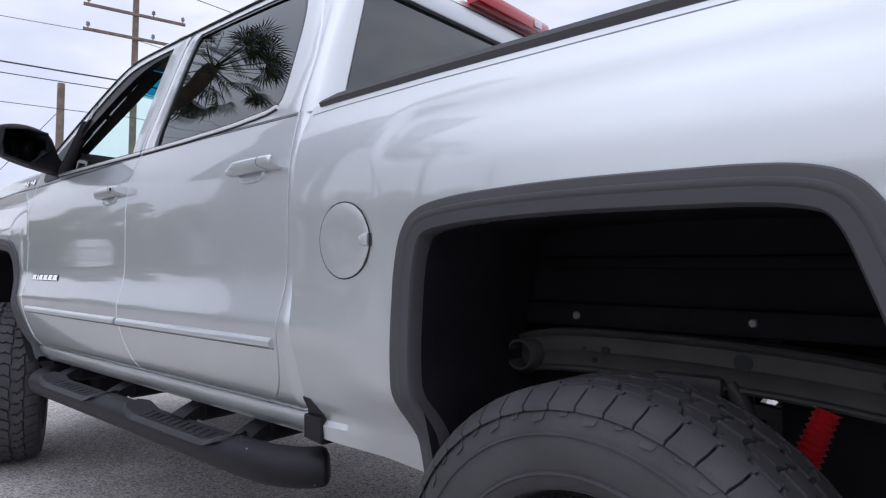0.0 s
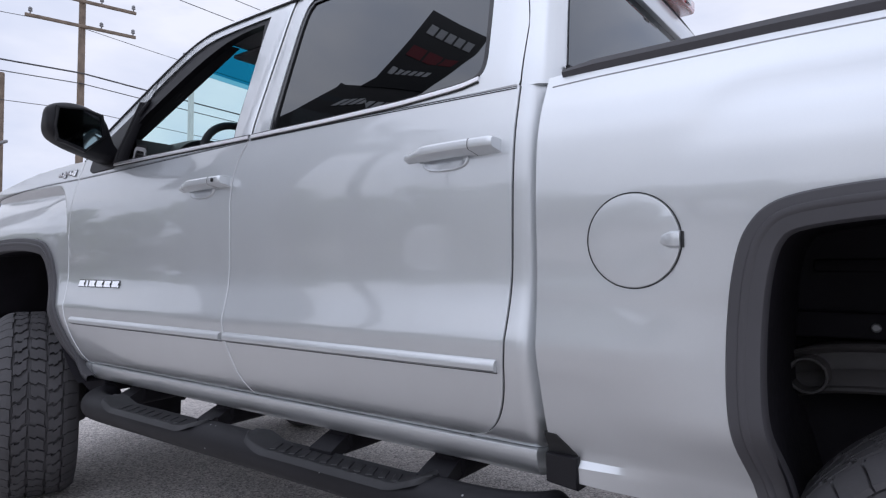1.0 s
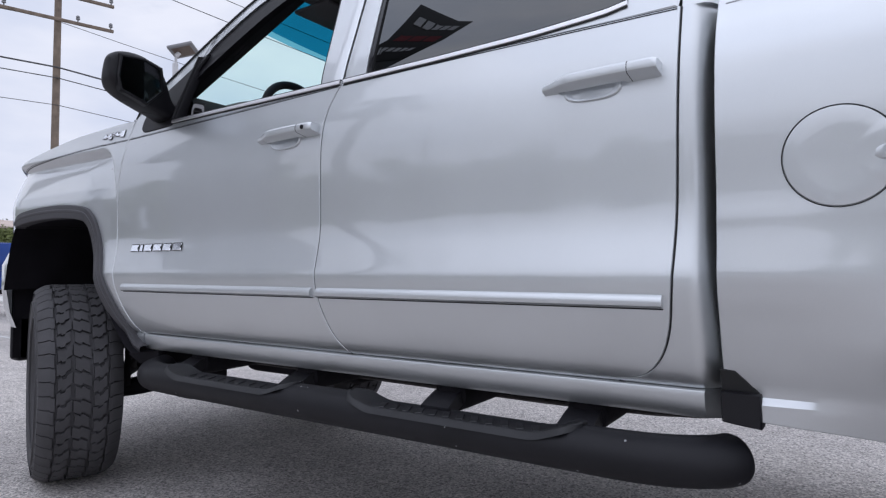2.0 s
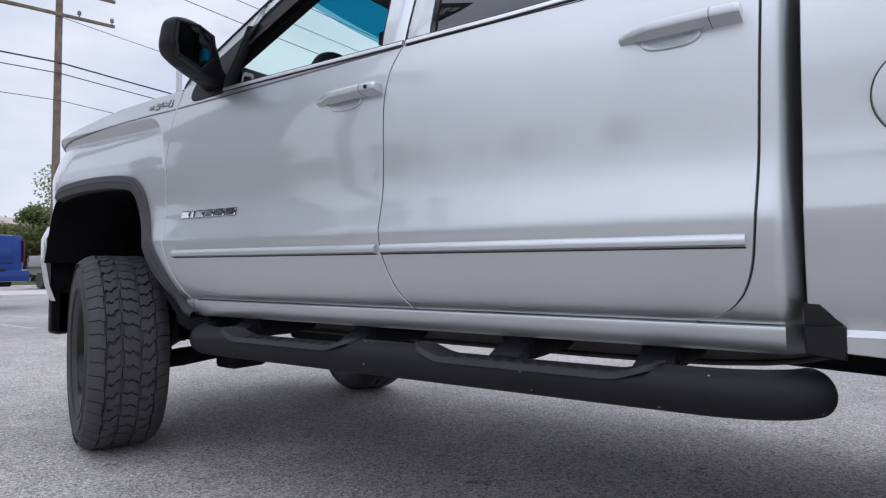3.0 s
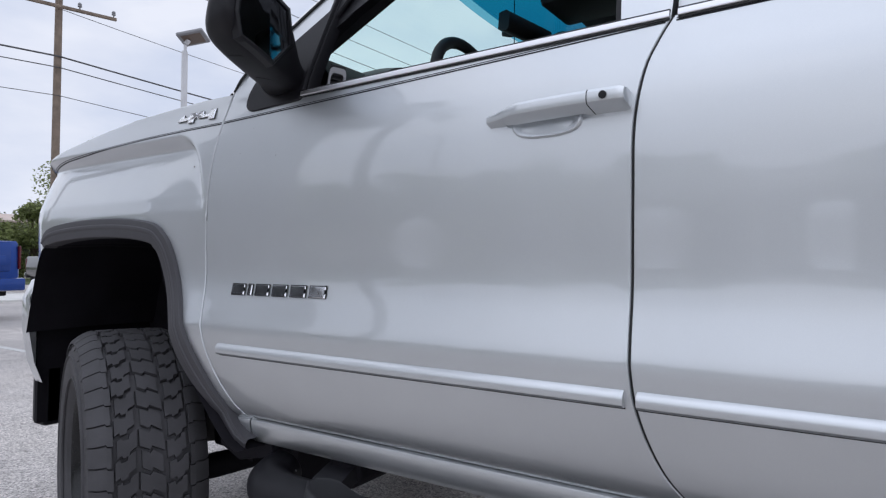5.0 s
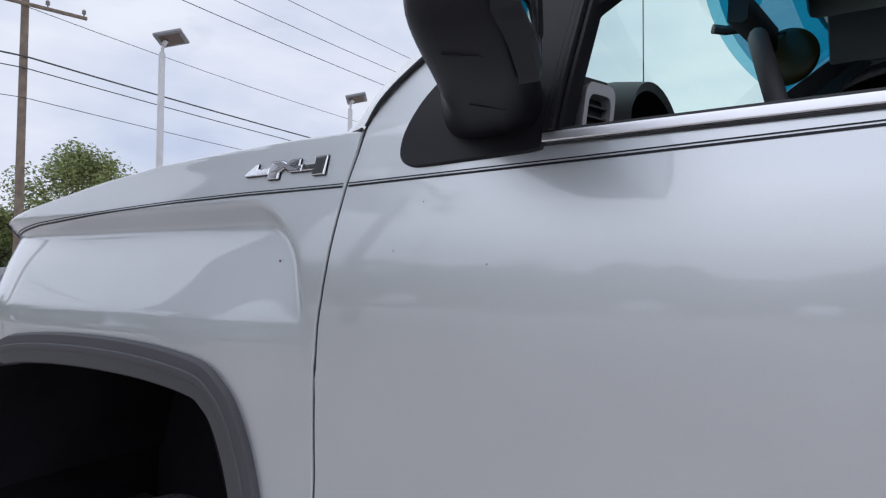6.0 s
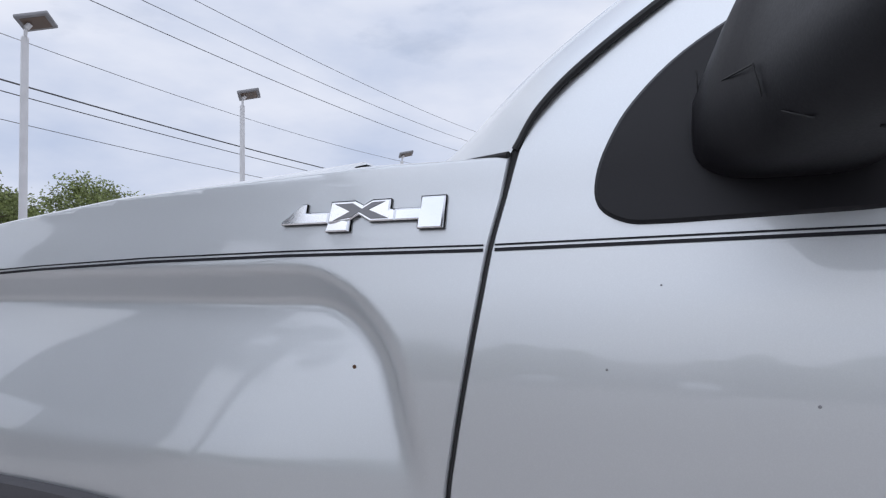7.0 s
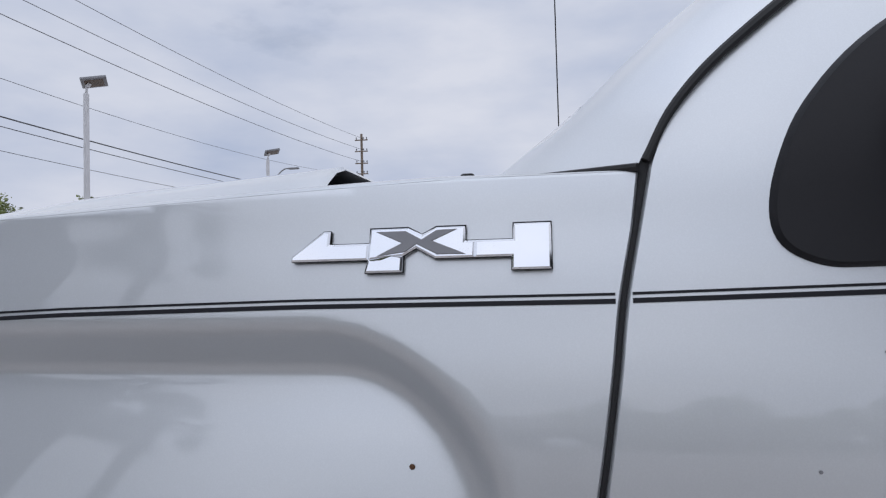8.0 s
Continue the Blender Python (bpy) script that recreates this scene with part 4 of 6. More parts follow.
for v0, v1, mat, nm in ((0.0, 0.735, SHIELD, "windscreen"), (0.735, 0.765, SHADEFADE, "shade_band"), (0.765, 1.0, SHADE, "shade_band")):
    rings = [[screen_point(u, v) for u in np.linspace(-1, 1, 25)] for v in np.linspace(v0, v1, 6)]
    ob = part(nm, loft(rings, False, False), mat, truck, "green-tinted windscreen" if nm == "windscreen" else "blue tinted shade band")
    ob.visible_shadow = False

# front door windows are wound down on the near side; the far one is closed
ob = part("window_glass", plate(fd_hole, lambda x, z: 2 * YC - side_cab(x, z) - 0.012, thick=0.004, dx=0.1, dz=0.1, edge=0.0005), SHIELD, truck, "clear side window")
ob.visible_shadow = False

# back wall of the cab with its window
bz = [(1.56, 2.835), (1.60, 2.83), (1.9, 2.79), (2.03, 2.765)]
def back_x(z):
    return float(np.interp(z, [p[0] for p in bz], [p[1] for p in bz]))
rings = [[(back_x(z) + 0.004, y, z) for y in np.linspace(0.16 + (z - 1.56) * 0.33, YC, 12)] for z in np.linspace(1.575, 1.975, 8)]
ob = tpart("rear_window", loft(rings, False, False), PRIVACY, label="dark rear cab window")
rings = []
for z in np.linspace(1.527, 2.04, 14):
    s = side_cab(2.76, z)
    x0 = float(np.interp(z, [1.54, 1.7, 1.82, 1.93, 2.0, 2.05], [2.768, 2.762, 2.735, 2.695, 2.645, 2.60]))
    rings.append([(x0, s + 0.03, z), (x0, s, z), ((x0 + back_x(z)) / 2 + 0.01, s + 0.002, z), (back_x(z) - 0.01, s + 0.012, z), (back_x(z) + 0.004, s + 0.04, z), (back_x(z), s + 0.10, z), (back_x(z) - 0.05, s + 0.10, z)])
tpart("rear_pillar", loft(rings, True, True), SILVER, angle=50)
part("cab_back_header", box(2.745, 2.80, 0.34, 2 * YC - 0.34, 1.975, 2.05, bevel=0.01), SILVER, truck)
tpart("window_guard", box(2.838, 2.848, 0.15, YC, 1.55, 1.585), BLACK)
brake_light = part("brake_light", box(2.775, 2.840, YC - 0.24, YC + 0.24, 2.070, 2.125, bevel=0.014), REDLENS, truck, "red high brake light")
part("lamp_lens", box(2.836, 2.846, YC + 0.12, YC + 0.17, 2.080, 2.112, bevel=0.004), CLEARLENS, brake_light, "clear cargo lamp lens")

# ---- hood and front ----
def hood_point(x, s):
    """s runs from the fender edge (0) to the middle of the hood (1)."""
    zt = fender_top(x)
    yt = side_cab(x, zt)
    y = yt + (YC - yt) * s
    zmid = float(np.interp(x, [-0.95, -0.8, -0.5, 0.0, 0.3, 0.5], [1.41, 1.48, 1.555, 1.612, 1.631, 1.636]))
    q = min(1.0, s / 0.07)
    roll = 0.008 * math.sqrt(max(0.0, 1 - (1 - q) ** 2)) * (1 - 0.85 * smooth((x - 0.42) / 0.15))
    k = smooth((s - 0.13) / 0.13)
    return (x, y, zt + roll + (zmid - zt - roll) * k)


def hood_strip(xs, ss, lip):
    rings = [[hood_point(x, s) for s in ss] for x in xs]
    if not lip:
        # the edge dips behind the fender skin
        rings = [[(r[0][0], r[0][1] + 0.0024, r[0][2] - 0.006)] + r for r in rings]
    if lip:
        rings.append([(p[0] + 0.004, p[1], p[2] - 0.004) for p in rings[-1]])
        rings.append([(p[0] - 0.004, p[1], p[2] - 0.011) for p in rings[-2]])
        rings.append([(p[0] - 0.10, p[1], p[2] - 0.013) for p in rings[-3]])
    return loft(rings, False, False)


tpart("fender_cap", hood_strip(list(np.linspace(-0.84, 0.572, 34)), [0, 0.0015, 0.004, 0.008, 0.014, 0.022, 0.035, 0.05, 0.07, 0.09, 0.118], False), SILVER, angle=60)
tpart("hood", hood_strip(list(np.linspace(-0.88, 0.29, 28)), [0.122, 0.13, 0.15, 0.17, 0.19, 0.21, 0.23, 0.26, 0.30, 0.5, 0.75, 1.0], True), SILVER, label="silver hood with raised centre", angle=60)
tpart("hood_gap", box(-0.70, 0.46, 0.20, 0.225, 1.30, 1.47), SEAL)
# nose of the hood, rolled down to the grille
rings = []
for s in (0.0, 0.03, 0.06, 0.09, 0.122, 0.15, 0.19, 0.23, 0.3, 0.5, 0.75, 1.0):
    x0 = -0.84 if s < 0.12 else -0.88
    p = Vector(hood_point(x0, s))
    q = Vector((-0.76 - 0.20 * (1 - (1 - s) ** 3), p.y + (0.30 * (1 - s) ** 3 if s < 0.4 else 0) * 0.3, 1.395))
    rings.append([p, p.lerp(q, 0.4) + Vector((-0.02, 0, 0.012)), q, q + Vector((0.02, 0, -0.05))])
tpart("hood_nose", loft(rings, False, False), SILVER, angle=60)
part("cowl_panel", loft([[(0.24, y, 1.560), (0.36, y, 1.566), (0.50, y, 1.572), (0.58, y, 1.565), (0.58, y, 1.52), (0.24, y, 1.52)] for y in np.linspace(0.205, 2 * YC - 0.205, 7)], True, True), BLACK, truck, "black plastic cowl")
# wipers resting at the base of the windscreen
for ya, yb in ((0.62, 0.30), (1.30, 0.72)):
    part("wiper", tube([(0.36, ya, 1.580), (0.37, (ya + yb) / 2, 1.592), (0.40, yb, 1.598)], 0.005, 8), BLACK, truck)
part("washer_jet", box(0.43, 0.444, 0.26, 0.272, 1.598, 1.607, bevel=0.003), BLACK, truck)
part("antenna", tube([(0.531, 1.80, 1.56), (0.531, 1.80, 2.1), (0.531, 1.80, 2.60)], 0.0024, 6), BLACK, truck, "thin black whip antenna")
# front end
rings = []
for z, k in ((0.98, 0.98), (1.05, 1.0), (1.2, 1.0), (1.35, 0.97), (1.41, 0.90)):
    rings.append([(-0.74 - 0.20 * k * (1 - abs(u) ** 3), YC + u * (YC - 0.43), z) for u in np.linspace(-1, 1, 25)])
part("grille", loft(rings, False, False), GLOSSBLACK, truck, "black grille with chrome surround")
tpart("headlight", plate([(-0.70, 1.39), (-0.78, 1.38), (-0.86, 1.32), (-0.86, 1.10), (-0.74, 1.08), (-0.70, 1.2)], lambda x, z: side_cab(max(x, -0.8), 1.1) - 0.003 + max(0, -0.8 - x) * 2.0, thick=0.05, dx=0.02, dz=0.05), CLEARLENS, label="clear headlight")
rings = []
for z, k, o in ((1.05, 1.0, 0.0), (1.045, 1.0, 0.02), (0.98, 1.0, 0.05), (0.86, 1.0, 0.05), (0.74, 0.98, 0.03), (0.66, 0.96, 0.0)):
    pts = [(-0.550, 0.095 - o, z), (-0.60 - 0.02 * k, 0.10 - o, z)] + [(-0.70 - 0.33 * k * (1 - abs(u) ** 4), YC + u * (YC - 0.15 + o), z) for u in np.linspace(-1, 1, 31)] + [(-0.60 - 0.02 * k, 2 * YC - 0.10 + o, z), (-0.550, 2 * YC - 0.095 + o, z)]
    rings.append(pts)
part("front_bumper", loft(rings, False, False), SILVER, truck, "silver painted front bumper", 50)
tpart("bumper_valance", box(-0.80, -0.62, 0.18, YC, 0.56, 0.70, bevel=0.03), BLACK)
tpart("bumper_step", box(-0.70, -0.60, 0.12, 0.20, 0.48, 0.72, bevel=0.02), BLACK, both=True)
# tailgate and rear bumper
part("tailgate", box(4.90, 4.95, 0.06, 2 * YC - 0.06, 0.86, 1.545, bevel=0.012), SILVER, truck)
part("rear_bumper", box(4.94, 5.10, 0.05, 2 * YC - 0.05, 0.66, 0.86, bevel=0.03), CHROME, truck)
tpart("tail_lamp", box(4.88, 4.962, 0.02, 0.16, 0.98, 1.42, bevel=0.012), REDLENS)


# ---- wheels ----
TYRE_R, TYRE_W = 0.446, 0.320


def tyre_mesh():
    w = TYRE_W / 2
    prof = [(0.262, -w * 0.80), (0.275, -w * 0.90), (0.300, -w * 0.97), (0.345, -w * 1.02), (0.385, -w * 0.985), (0.402, -w * 0.955), (0.4115, -w * 0.89), (0.424, -w * 0.75), (0.4315, -w * 0.58), (0.4335, -w * 0.3), (0.434, 0.0)]
    prof = prof + [(r, -o) for r, o in prof[-2::-1]]
    bm = lathe(prof, 96)

    def top_r(o):
        return TYRE_R - 0.034 * max(0.0, (abs(o) - 0.085) / 0.075) ** 2.2

    pitches = 48
    step = 2 * math.pi / pitches

    def block(lat, hw, a0, left, right, skew=0.0, depth=0.0125, bev=0.03):
        """One tread block between two jagged edges, given as (across, along) pairs from -1 to 1."""
        rings = []
        last = len(left) - 1
        for q, ((v, ul), (_, ur)) in enumerate(zip(left, right)):
            ring = []
            for u, dr, s in ((ul, -depth, 1.0), (ul + bev, 0.0, 0.955), (ur - bev, 0.0, 0.955), (ur, -depth, 1.0)):
                o = lat + v * hw * (s if q in (0, last) else 1.0)
                ang = a0 + (u + skew * v) * step
                r = top_r(o) + dr
                ring.append((r * math.cos(ang), o, r * math.sin(ang)))
            rings.append(ring)
        vs = [[bm.verts.new(p) for p in r] for r in rings]
        for r0, r1 in zip(vs, vs[1:]):
            for k in range(3):
                bm.faces.new((r0[k], r0[k + 1], r1[k + 1], r1[k]))
        bm.faces.new(vs[0][::-1])
        bm.faces.new(vs[-1])

    rng = random.Random(4)
    for i in range(pitches):
        for sg, ph in ((-1, 0.5), (1, 0.15)):
            # shoulder blocks with scalloped slits, every other one reaching farther in
            inn = -1.0 if i % 2 else -0.86
            vs_ = [inn, -0.5, -0.42, 0.0, 0.45, 1.0]
            lo = [-0.46, -0.49, -0.40, -0.45, -0.49, -0.48]
            hi = [0.48, 0.45, 0.54, 0.49, 0.45, 0.45]
            block(sg * 0.1275, 0.0305, (i + ph) * step, [(v * sg, u) for v, u in zip(vs_, lo)], [(v * sg, u) for v, u in zip(vs_, hi)], 0.10 * sg, 0.0075, 0.012)
            # hooked lugs between shoulder and middle
            j = rng.uniform(-0.03, 0.03)
            shift_in = 0.0030 if i % 2 else -0.0020
            vs_ = [-1.0, -0.30, -0.18, 0.40, 0.52, 1.0]
            lo = [-0.32, -0.36, -0.54, -0.50, -0.34, -0.38]
            hi = [0.54, 0.48, 0.30, 0.34, 0.50, 0.46]
            block(sg * (0.0660 + shift_in), 0.0262, (i + ph + 0.42) * step, [(v * sg, u + j) for v, u in zip(vs_, lo)], [(v * sg, u + j) for v, u in zip(vs_, hi)], 0.20)
        # the middle row: two interlocked halves of a slanted lug
        base = i * step
        vs_ = [-1.0, -0.2, 0.0, 0.35, 1.0]
        lo = [-0.46, -0.48, -0.28, -0.30, -0.34]
        hi = [0.40, 0.38, 0.58, 0.56, 0.52]
        wide = 0.0335 if i % 2 else 0.0280
        block(0.0, wide, base, list(zip(vs_, lo)), list(zip(vs_, hi)), -0.24)
    # short shoulder lugs on the sidewall
    for sgn in (-1, 1):
        for i in range(pitches):
            a0 = (i + (0.5 if sgn < 0 else 0.15)) * step
            size = step * (0.62 if i % 2 else 0.40)
            low, high = [], []
            for u, r in ((-0.5, 0.412), (0.5, 0.412), (0.40, 0.386 if i % 2 else 0.395), (-0.25, 0.390 if i % 2 else 0.398)):
                a = a0 + u * size
                base = np.interp(r, [0.385, 0.402, 0.412], [TYRE_W / 2 * 0.985, TYRE_W / 2 * 0.955, TYRE_W / 2 * 0.90])
                low.append(bm.verts.new((r * math.cos(a), sgn * (base - 0.006), r * math.sin(a))))
                high.append(bm.verts.new((r * math.cos(a), sgn * (base + 0.0042), r * math.sin(a))))
            bm.faces.new(high)
            for k in range(4):
                j = (k + 1) % 4
                bm.faces.new((low[k], low[j], high[j], high[k]))
    # raised rings on the sidewall
    for sgn in (-1, 1):
        for r, o in ((0.296, 0.158), (0.366, 0.164)):
            lathe([(r - 0.004, sgn * (o - 0.004)), (r - 0.002, sgn * (o + 0.0015)), (r + 0.002, sgn * (o + 0.0015)), (r + 0.004, sgn * (o - 0.004))], 72, bm)
    return bm


def rim_mesh():
    bm = lathe([(0.252, 0.12), (0.262, 0.125), (0.268, 0.115), (0.240, 0.08), (0.236, -0.08), (0.266, -0.118), (0.272, -0.128), (0.262, -0.132), (0.250, -0.122), (0.232, -0.085), (0.228, 0.0), (0.230, 0.08)], 64)
    lathe([(0.0, -0.062), (0.045, -0.062), (0.062, -0.052), (0.075, -0.040), (0.085, -0.015), (0.085, 0.03), (0.0, 0.03)], 32, bm)
    for i in range(8):
        for d in (-0.10, 0.10):
            a = 2 * math.pi * i / 8
            rings = []
            for r, half, o in ((0.055, 0.020, -0.045), (0.12, 0.016, -0.055), (0.19, 0.014, -0.080), (0.250, 0.020, -0.108)):
                ang = a + d * (r / 0.25)
                c, s = math.cos(ang), math.sin(ang)
                rings.append([(c * r - s * h, o + e, s * r + c * h) for h, e in ((-half, 0.03), (-half, 0.004), (-half * 0.6, 0), (half * 0.6, 0), (half, 0.004), (half, 0.03))])
            loft(rings, True, True, bm)
    return bm


def hub_ring():
    return lathe([(0.0, -0.080), (0.026, -0.080), (0.034, -0.074), (0.038, -0.058), (0.038, -0.04)], 24)


def wheel(m, label):
    w = new("wheel")
    w.parent = truck
    w.matrix_basis = m
    tagged(w, label)
    return w


AX_F, AX_R = -0.03, 3.685
first_tyre = None
for x, y, turn, flip in ((AX_F, 0.130, -20, 0), (AX_R, 0.140, 0, 0), (AX_F, 2 * YC - 0.130, -20, 180), (AX_R, 2 * YC - 0.140, 0, 180)):
    w = wheel(pose(x, y, TYRE_R - 0.003, 0, 0, turn + flip), "black alloy wheel with chunky all-terrain tyre")
    if first_tyre is None:
        first_tyre = part("tyre", tyre_mesh(), RUBBER, w, "dusty black all-terrain tyre", 28)
        first_rim = part("rim", rim_mesh(), RIMBLACK, w, "gloss black spoked rim", 40)
        first_nuts = part("hub_cap", hub_ring(), ALLOY, w, "bare metal hub cap", 40)
        disc = part("brake_disc", lathe([(0.10, 0.02), (0.185, 0.02), (0.185, 0.045), (0.10, 0.045)], 40, closed=True), FRAME, w)
    else:
        for src in (first_tyre, first_rim, first_nuts, disc):
            o = src.copy()
            scene.collection.objects.link(o)
            o.parent = w

# ---- wheel housings, frame and suspension ----
def housing(cx, arch_in, inner_y, name="wheel_liner"):
    """A dark shell over the wheel, following the arch inward."""
    rings = []
    for y in (0.02, 0.10, 0.25, 0.40, inner_y):
        k = 1.0 + 0.03 * min(1, (y - 0.02) / 0.2)
        rings.append([(cx + (x - cx) * k, y, 0.62 + (z - 0.62) * k) for x, z in arch_in])
    bm = loft(rings, False, False)
    return tpart(name, bm, UNDER, label="black wheel housing liner")


housing(AX_F, arch_f_in, 0.52)
housing(AX_R, arch_r_in, 0.46)
tpart("well_backing", box(-0.55, 0.66, 0.52, 0.54, 0.62, 1.34), UNDER)
tpart("well_backing", box(-0.62, -0.60, 0.10, 0.58, 0.50, 0.95), UNDER)
tpart("well_backing", box(0.58, 0.60, 0.14, 0.52, 0.56, 1.10), UNDER)
tpart("well_backing", box(3.00, 3.56, 0.54, 0.56, 0.60, 0.98), UNDER)
tpart("well_backing", box(3.10, 4.30, 0.50, 0.52, 0.96, 1.34), UNDER)
# added dark sheet: hides bright ground and stands in for deep shade
tpart("well_backing", box(3.86, 4.45, 0.60, 0.62, 0.50, 0.98), UNDER)
tpart("liner_lip", box(3.20, 4.30, 0.455, 0.50, 0.952, 1.012, bevel=0.010), UNDER, label="black folded lip of the wheel liner")
tpart("liner_rib", box(3.30, 4.20, 0.485, 0.50, 1.10, 1.13, bevel=0.008), UNDER)
tpart("liner_post", box(3.16, 3.20, 0.36, 0.46, 0.60, 1.02, bevel=0.012), UNDER)
for x, z in ((3.42, 0.980), (3.84, 0.985)):
    bolt = lathe([(0.0, -0.006), (0.007, -0.006), (0.010, -0.002), (0.010, 0.004)], 10)
    bolt.transform(pose(x, 0.453, z))
    tpart("liner_bolt", bolt, GREYMETAL)
# frame rail: a channel that kicks up over the rear axle
fp = [(-0.65, 0.66), (0.3, 0.62), (0.7, 0.612), (1.6, 0.606), (2.6, 0.608), (2.95, 0.68), (3.2, 0.84), (3.4, 0.893), (3.9, 0.885), (4.3, 0.84), (4.9, 0.78)]
rings = [[(x, 0.424, z - 0.052), (x, 0.418, z - 0.046), (x, 0.421, z - 0.040), (x, 0.430, z - 0.036), (x, 0.432, z - 0.008), (x, 0.428, z), (x, 0.432, z + 0.008), (x, 0.430, z + 0.036), (x, 0.421, z + 0.042), (x, 0.418, z + 0.048), (x, 0.424, z + 0.054), (x, 0.51, z + 0.054), (x, 0.51, z - 0.052)] for x, z in spline(fp, 5)]
tpart("frame_rail", loft(rings, True, True), FRAME, label="dusty steel frame rail")
# flat black discs paint the dark inside of the rail's holes
for x, z, r in ((3.513, 0.900, 0.011), (3.826, 0.902, 0.019), (3.482, 0.876, 0.007), (3.455, 0.902, 0.005), (4.08, 0.885, 0.012)):
    l = lathe([(0.0, -0.001), (r, -0.001), (r, 0.006)], 16)
    l.transform(pose(x, 0.4285, z))
    tpart("rail_hole_disc", l, SEAL)
cross_tube = lathe([(0.041, 0.60), (0.041, -0.645), (0.039, -0.648), (0.034, -0.648), (0.033, -0.64), (0.033, -0.48), (0.0, -0.48)], 28)
cross_tube.transform(pose(3.298, YC, 0.876))
part("cross_member", cross_tube, FRAME, truck, "open ended round cross tube")
for x in (0.45, 1.3, 2.2):
    part("cross_member", box(x, x + 0.12, 0.45, 2 * YC - 0.45, 0.57, 0.64, bevel=0.015), UNDER, truck)
part("floor_pan", box(0.55, 2.82, 0.14, 2 * YC - 0.14, 0.66, 0.70), UNDER, truck, "black underbody floor")
part("engine_block", box(-0.55, 0.55, 0.60, 2 * YC - 0.60, 0.50, 1.40, bevel=0.05), UNDER, truck)
part("transfer_case", box(0.72, 1.42, 0.52, 0.80, 0.50, 0.68, bevel=0.04), UNDER, truck)
part("gearbox", box(0.55, 1.35, YC - 0.22, YC + 0.22, 0.53, 0.68, bevel=0.06), UNDER, truck)
part("drive_shaft", tube([(1.35, YC, 0.60), (3.55, YC, 0.50)], 0.045, 14), UNDER, truck)
part("exhaust_pipe", tube(spline([(0.5, 1.5, 0.60), (1.2, 1.52, 0.60), (1.6, 1.50, 0.60), (3.0, 1.45, 0.62), (3.4, 1.45, 0.72), (4.2, 1.5, 0.68)], 4), 0.035, 12), FRAME, truck)
part("muffler", tube([(1.72, 1.50, 0.61), (1.78, 1.50, 0.61), (2.45, 1.48, 0.62), (2.50, 1.48, 0.62)], [0.04, 0.075, 0.075, 0.04], 18), FRAME, truck)
part("rear_axle", tube([(AX_R, 0.20, 0.443), (AX_R, 0.8, 0.443), (AX_R, 0.95, 0.443), (AX_R, 1.09, 0.443), (AX_R, 1.24, 0.443), (AX_R, 1.84, 0.443)], [0.045, 0.05, 0.13, 0.13, 0.05, 0.045], 20), FRAME, truck)
tpart("leaf_spring", loft([[(x, 0.32 + dy, z + dz) for dy, dz in ((0, 0), (0.065, 0), (0.065, 0.05), (0, 0.05))] for x, z in spline([(2.95, 0.66), (3.3, 0.58), (3.685, 0.53), (4.1, 0.60), (4.45, 0.72)], 6)], True, True), FRAME)
# spare tyre slung under the bed
spare = lathe([(0.20, -0.09), (0.30, -0.11), (0.36, -0.10), (0.385, -0.05), (0.385, 0.05), (0.36, 0.10), (0.30, 0.11), (0.20, 0.09)], 40, closed=True)
lathe([(0.0, 0.03), (0.21, 0.03), (0.21, -0.03), (0.0, -0.03)], 32, spare)
spare.transform(pose(4.27, YC, 0.67, 90, 0, 0))
part("spare_tyre", spare, UNDER, truck, "black spare tyre slung under the bed", 40)
# shock absorber with a pleated red boot
shock = bmesh.new()
pts, rad = [], []
for k in range(45):
    t = k / 44
    pts.append(Vector((3.895, 0.335, 0.570)).lerp(Vector((3.985, 0.400, 0.830)), t))
    rad.append((0.024 if k % 2 else 0.033) * (1.0 - 0.22 * t))
tube(pts, rad, 16, bm=shock)
tpart("shock_boot", shock, REDBOOT, label="red pleated shock absorber boot", angle=80)
tpart("shock_body", tube([(3.83, 0.33, 0.40), (3.905, 0.340, 0.61)], 0.028, 14), ALLOY)
tpart("shock_mount", box(3.955, 4.005, 0.44, 0.50, 0.82, 0.86, bevel=0.008), FRAME)
tpart("shackle", tube([(3.80, 0.425, 0.858), (3.818, 0.43, 0.825), (3.845, 0.43, 0.775), (3.850, 0.44, 0.72)], [0.012, 0.019, 0.021, 0.015], 12), FRAME, label="dusty steel shackle")
tpart("bump_stop", box(3.635, 3.79, 0.405, 0.50, 0.826, 0.868, bevel=0.012), FRAME)
tpart("brake_line", tube(spline([(3.50, 0.50, 0.90), (3.62, 0.44, 0.80), (3.72, 0.40, 0.70), (3.70, 0.34, 0.55)], 6), 0.006, 6), UNDER)
# front suspension
tpart("control_arm", tube([(-0.02, 0.28, 0.365), (0.06, 0.42, 0.385), (0.14, 0.54, 0.405), (0.34, 0.70, 0.45)], [0.040, 0.046, 0.040, 0.045], 12), UNDER)
tpart("drop_link", tube([(0.075, 0.33, 0.40), (0.085, 0.335, 0.50), (0.09, 0.34, 0.68)], [0.024, 0.014, 0.022], 10), UNDER)
tpart("knuckle_arm", box(0.14, 0.27, 0.34, 0.40, 0.485, 0.585, bevel=0.018), UNDER)
tpart("control_arm", tube([(-0.05, 0.30, 0.36), (-0.22, 0.50, 0.43), (-0.34, 0.66, 0.46)], [0.035, 0.04, 0.045], 12), UNDER)
tpart("control_arm", tube([(-0.03, 0.34, 0.74), (0.12, 0.55, 0.80)], 0.025, 10), UNDER)
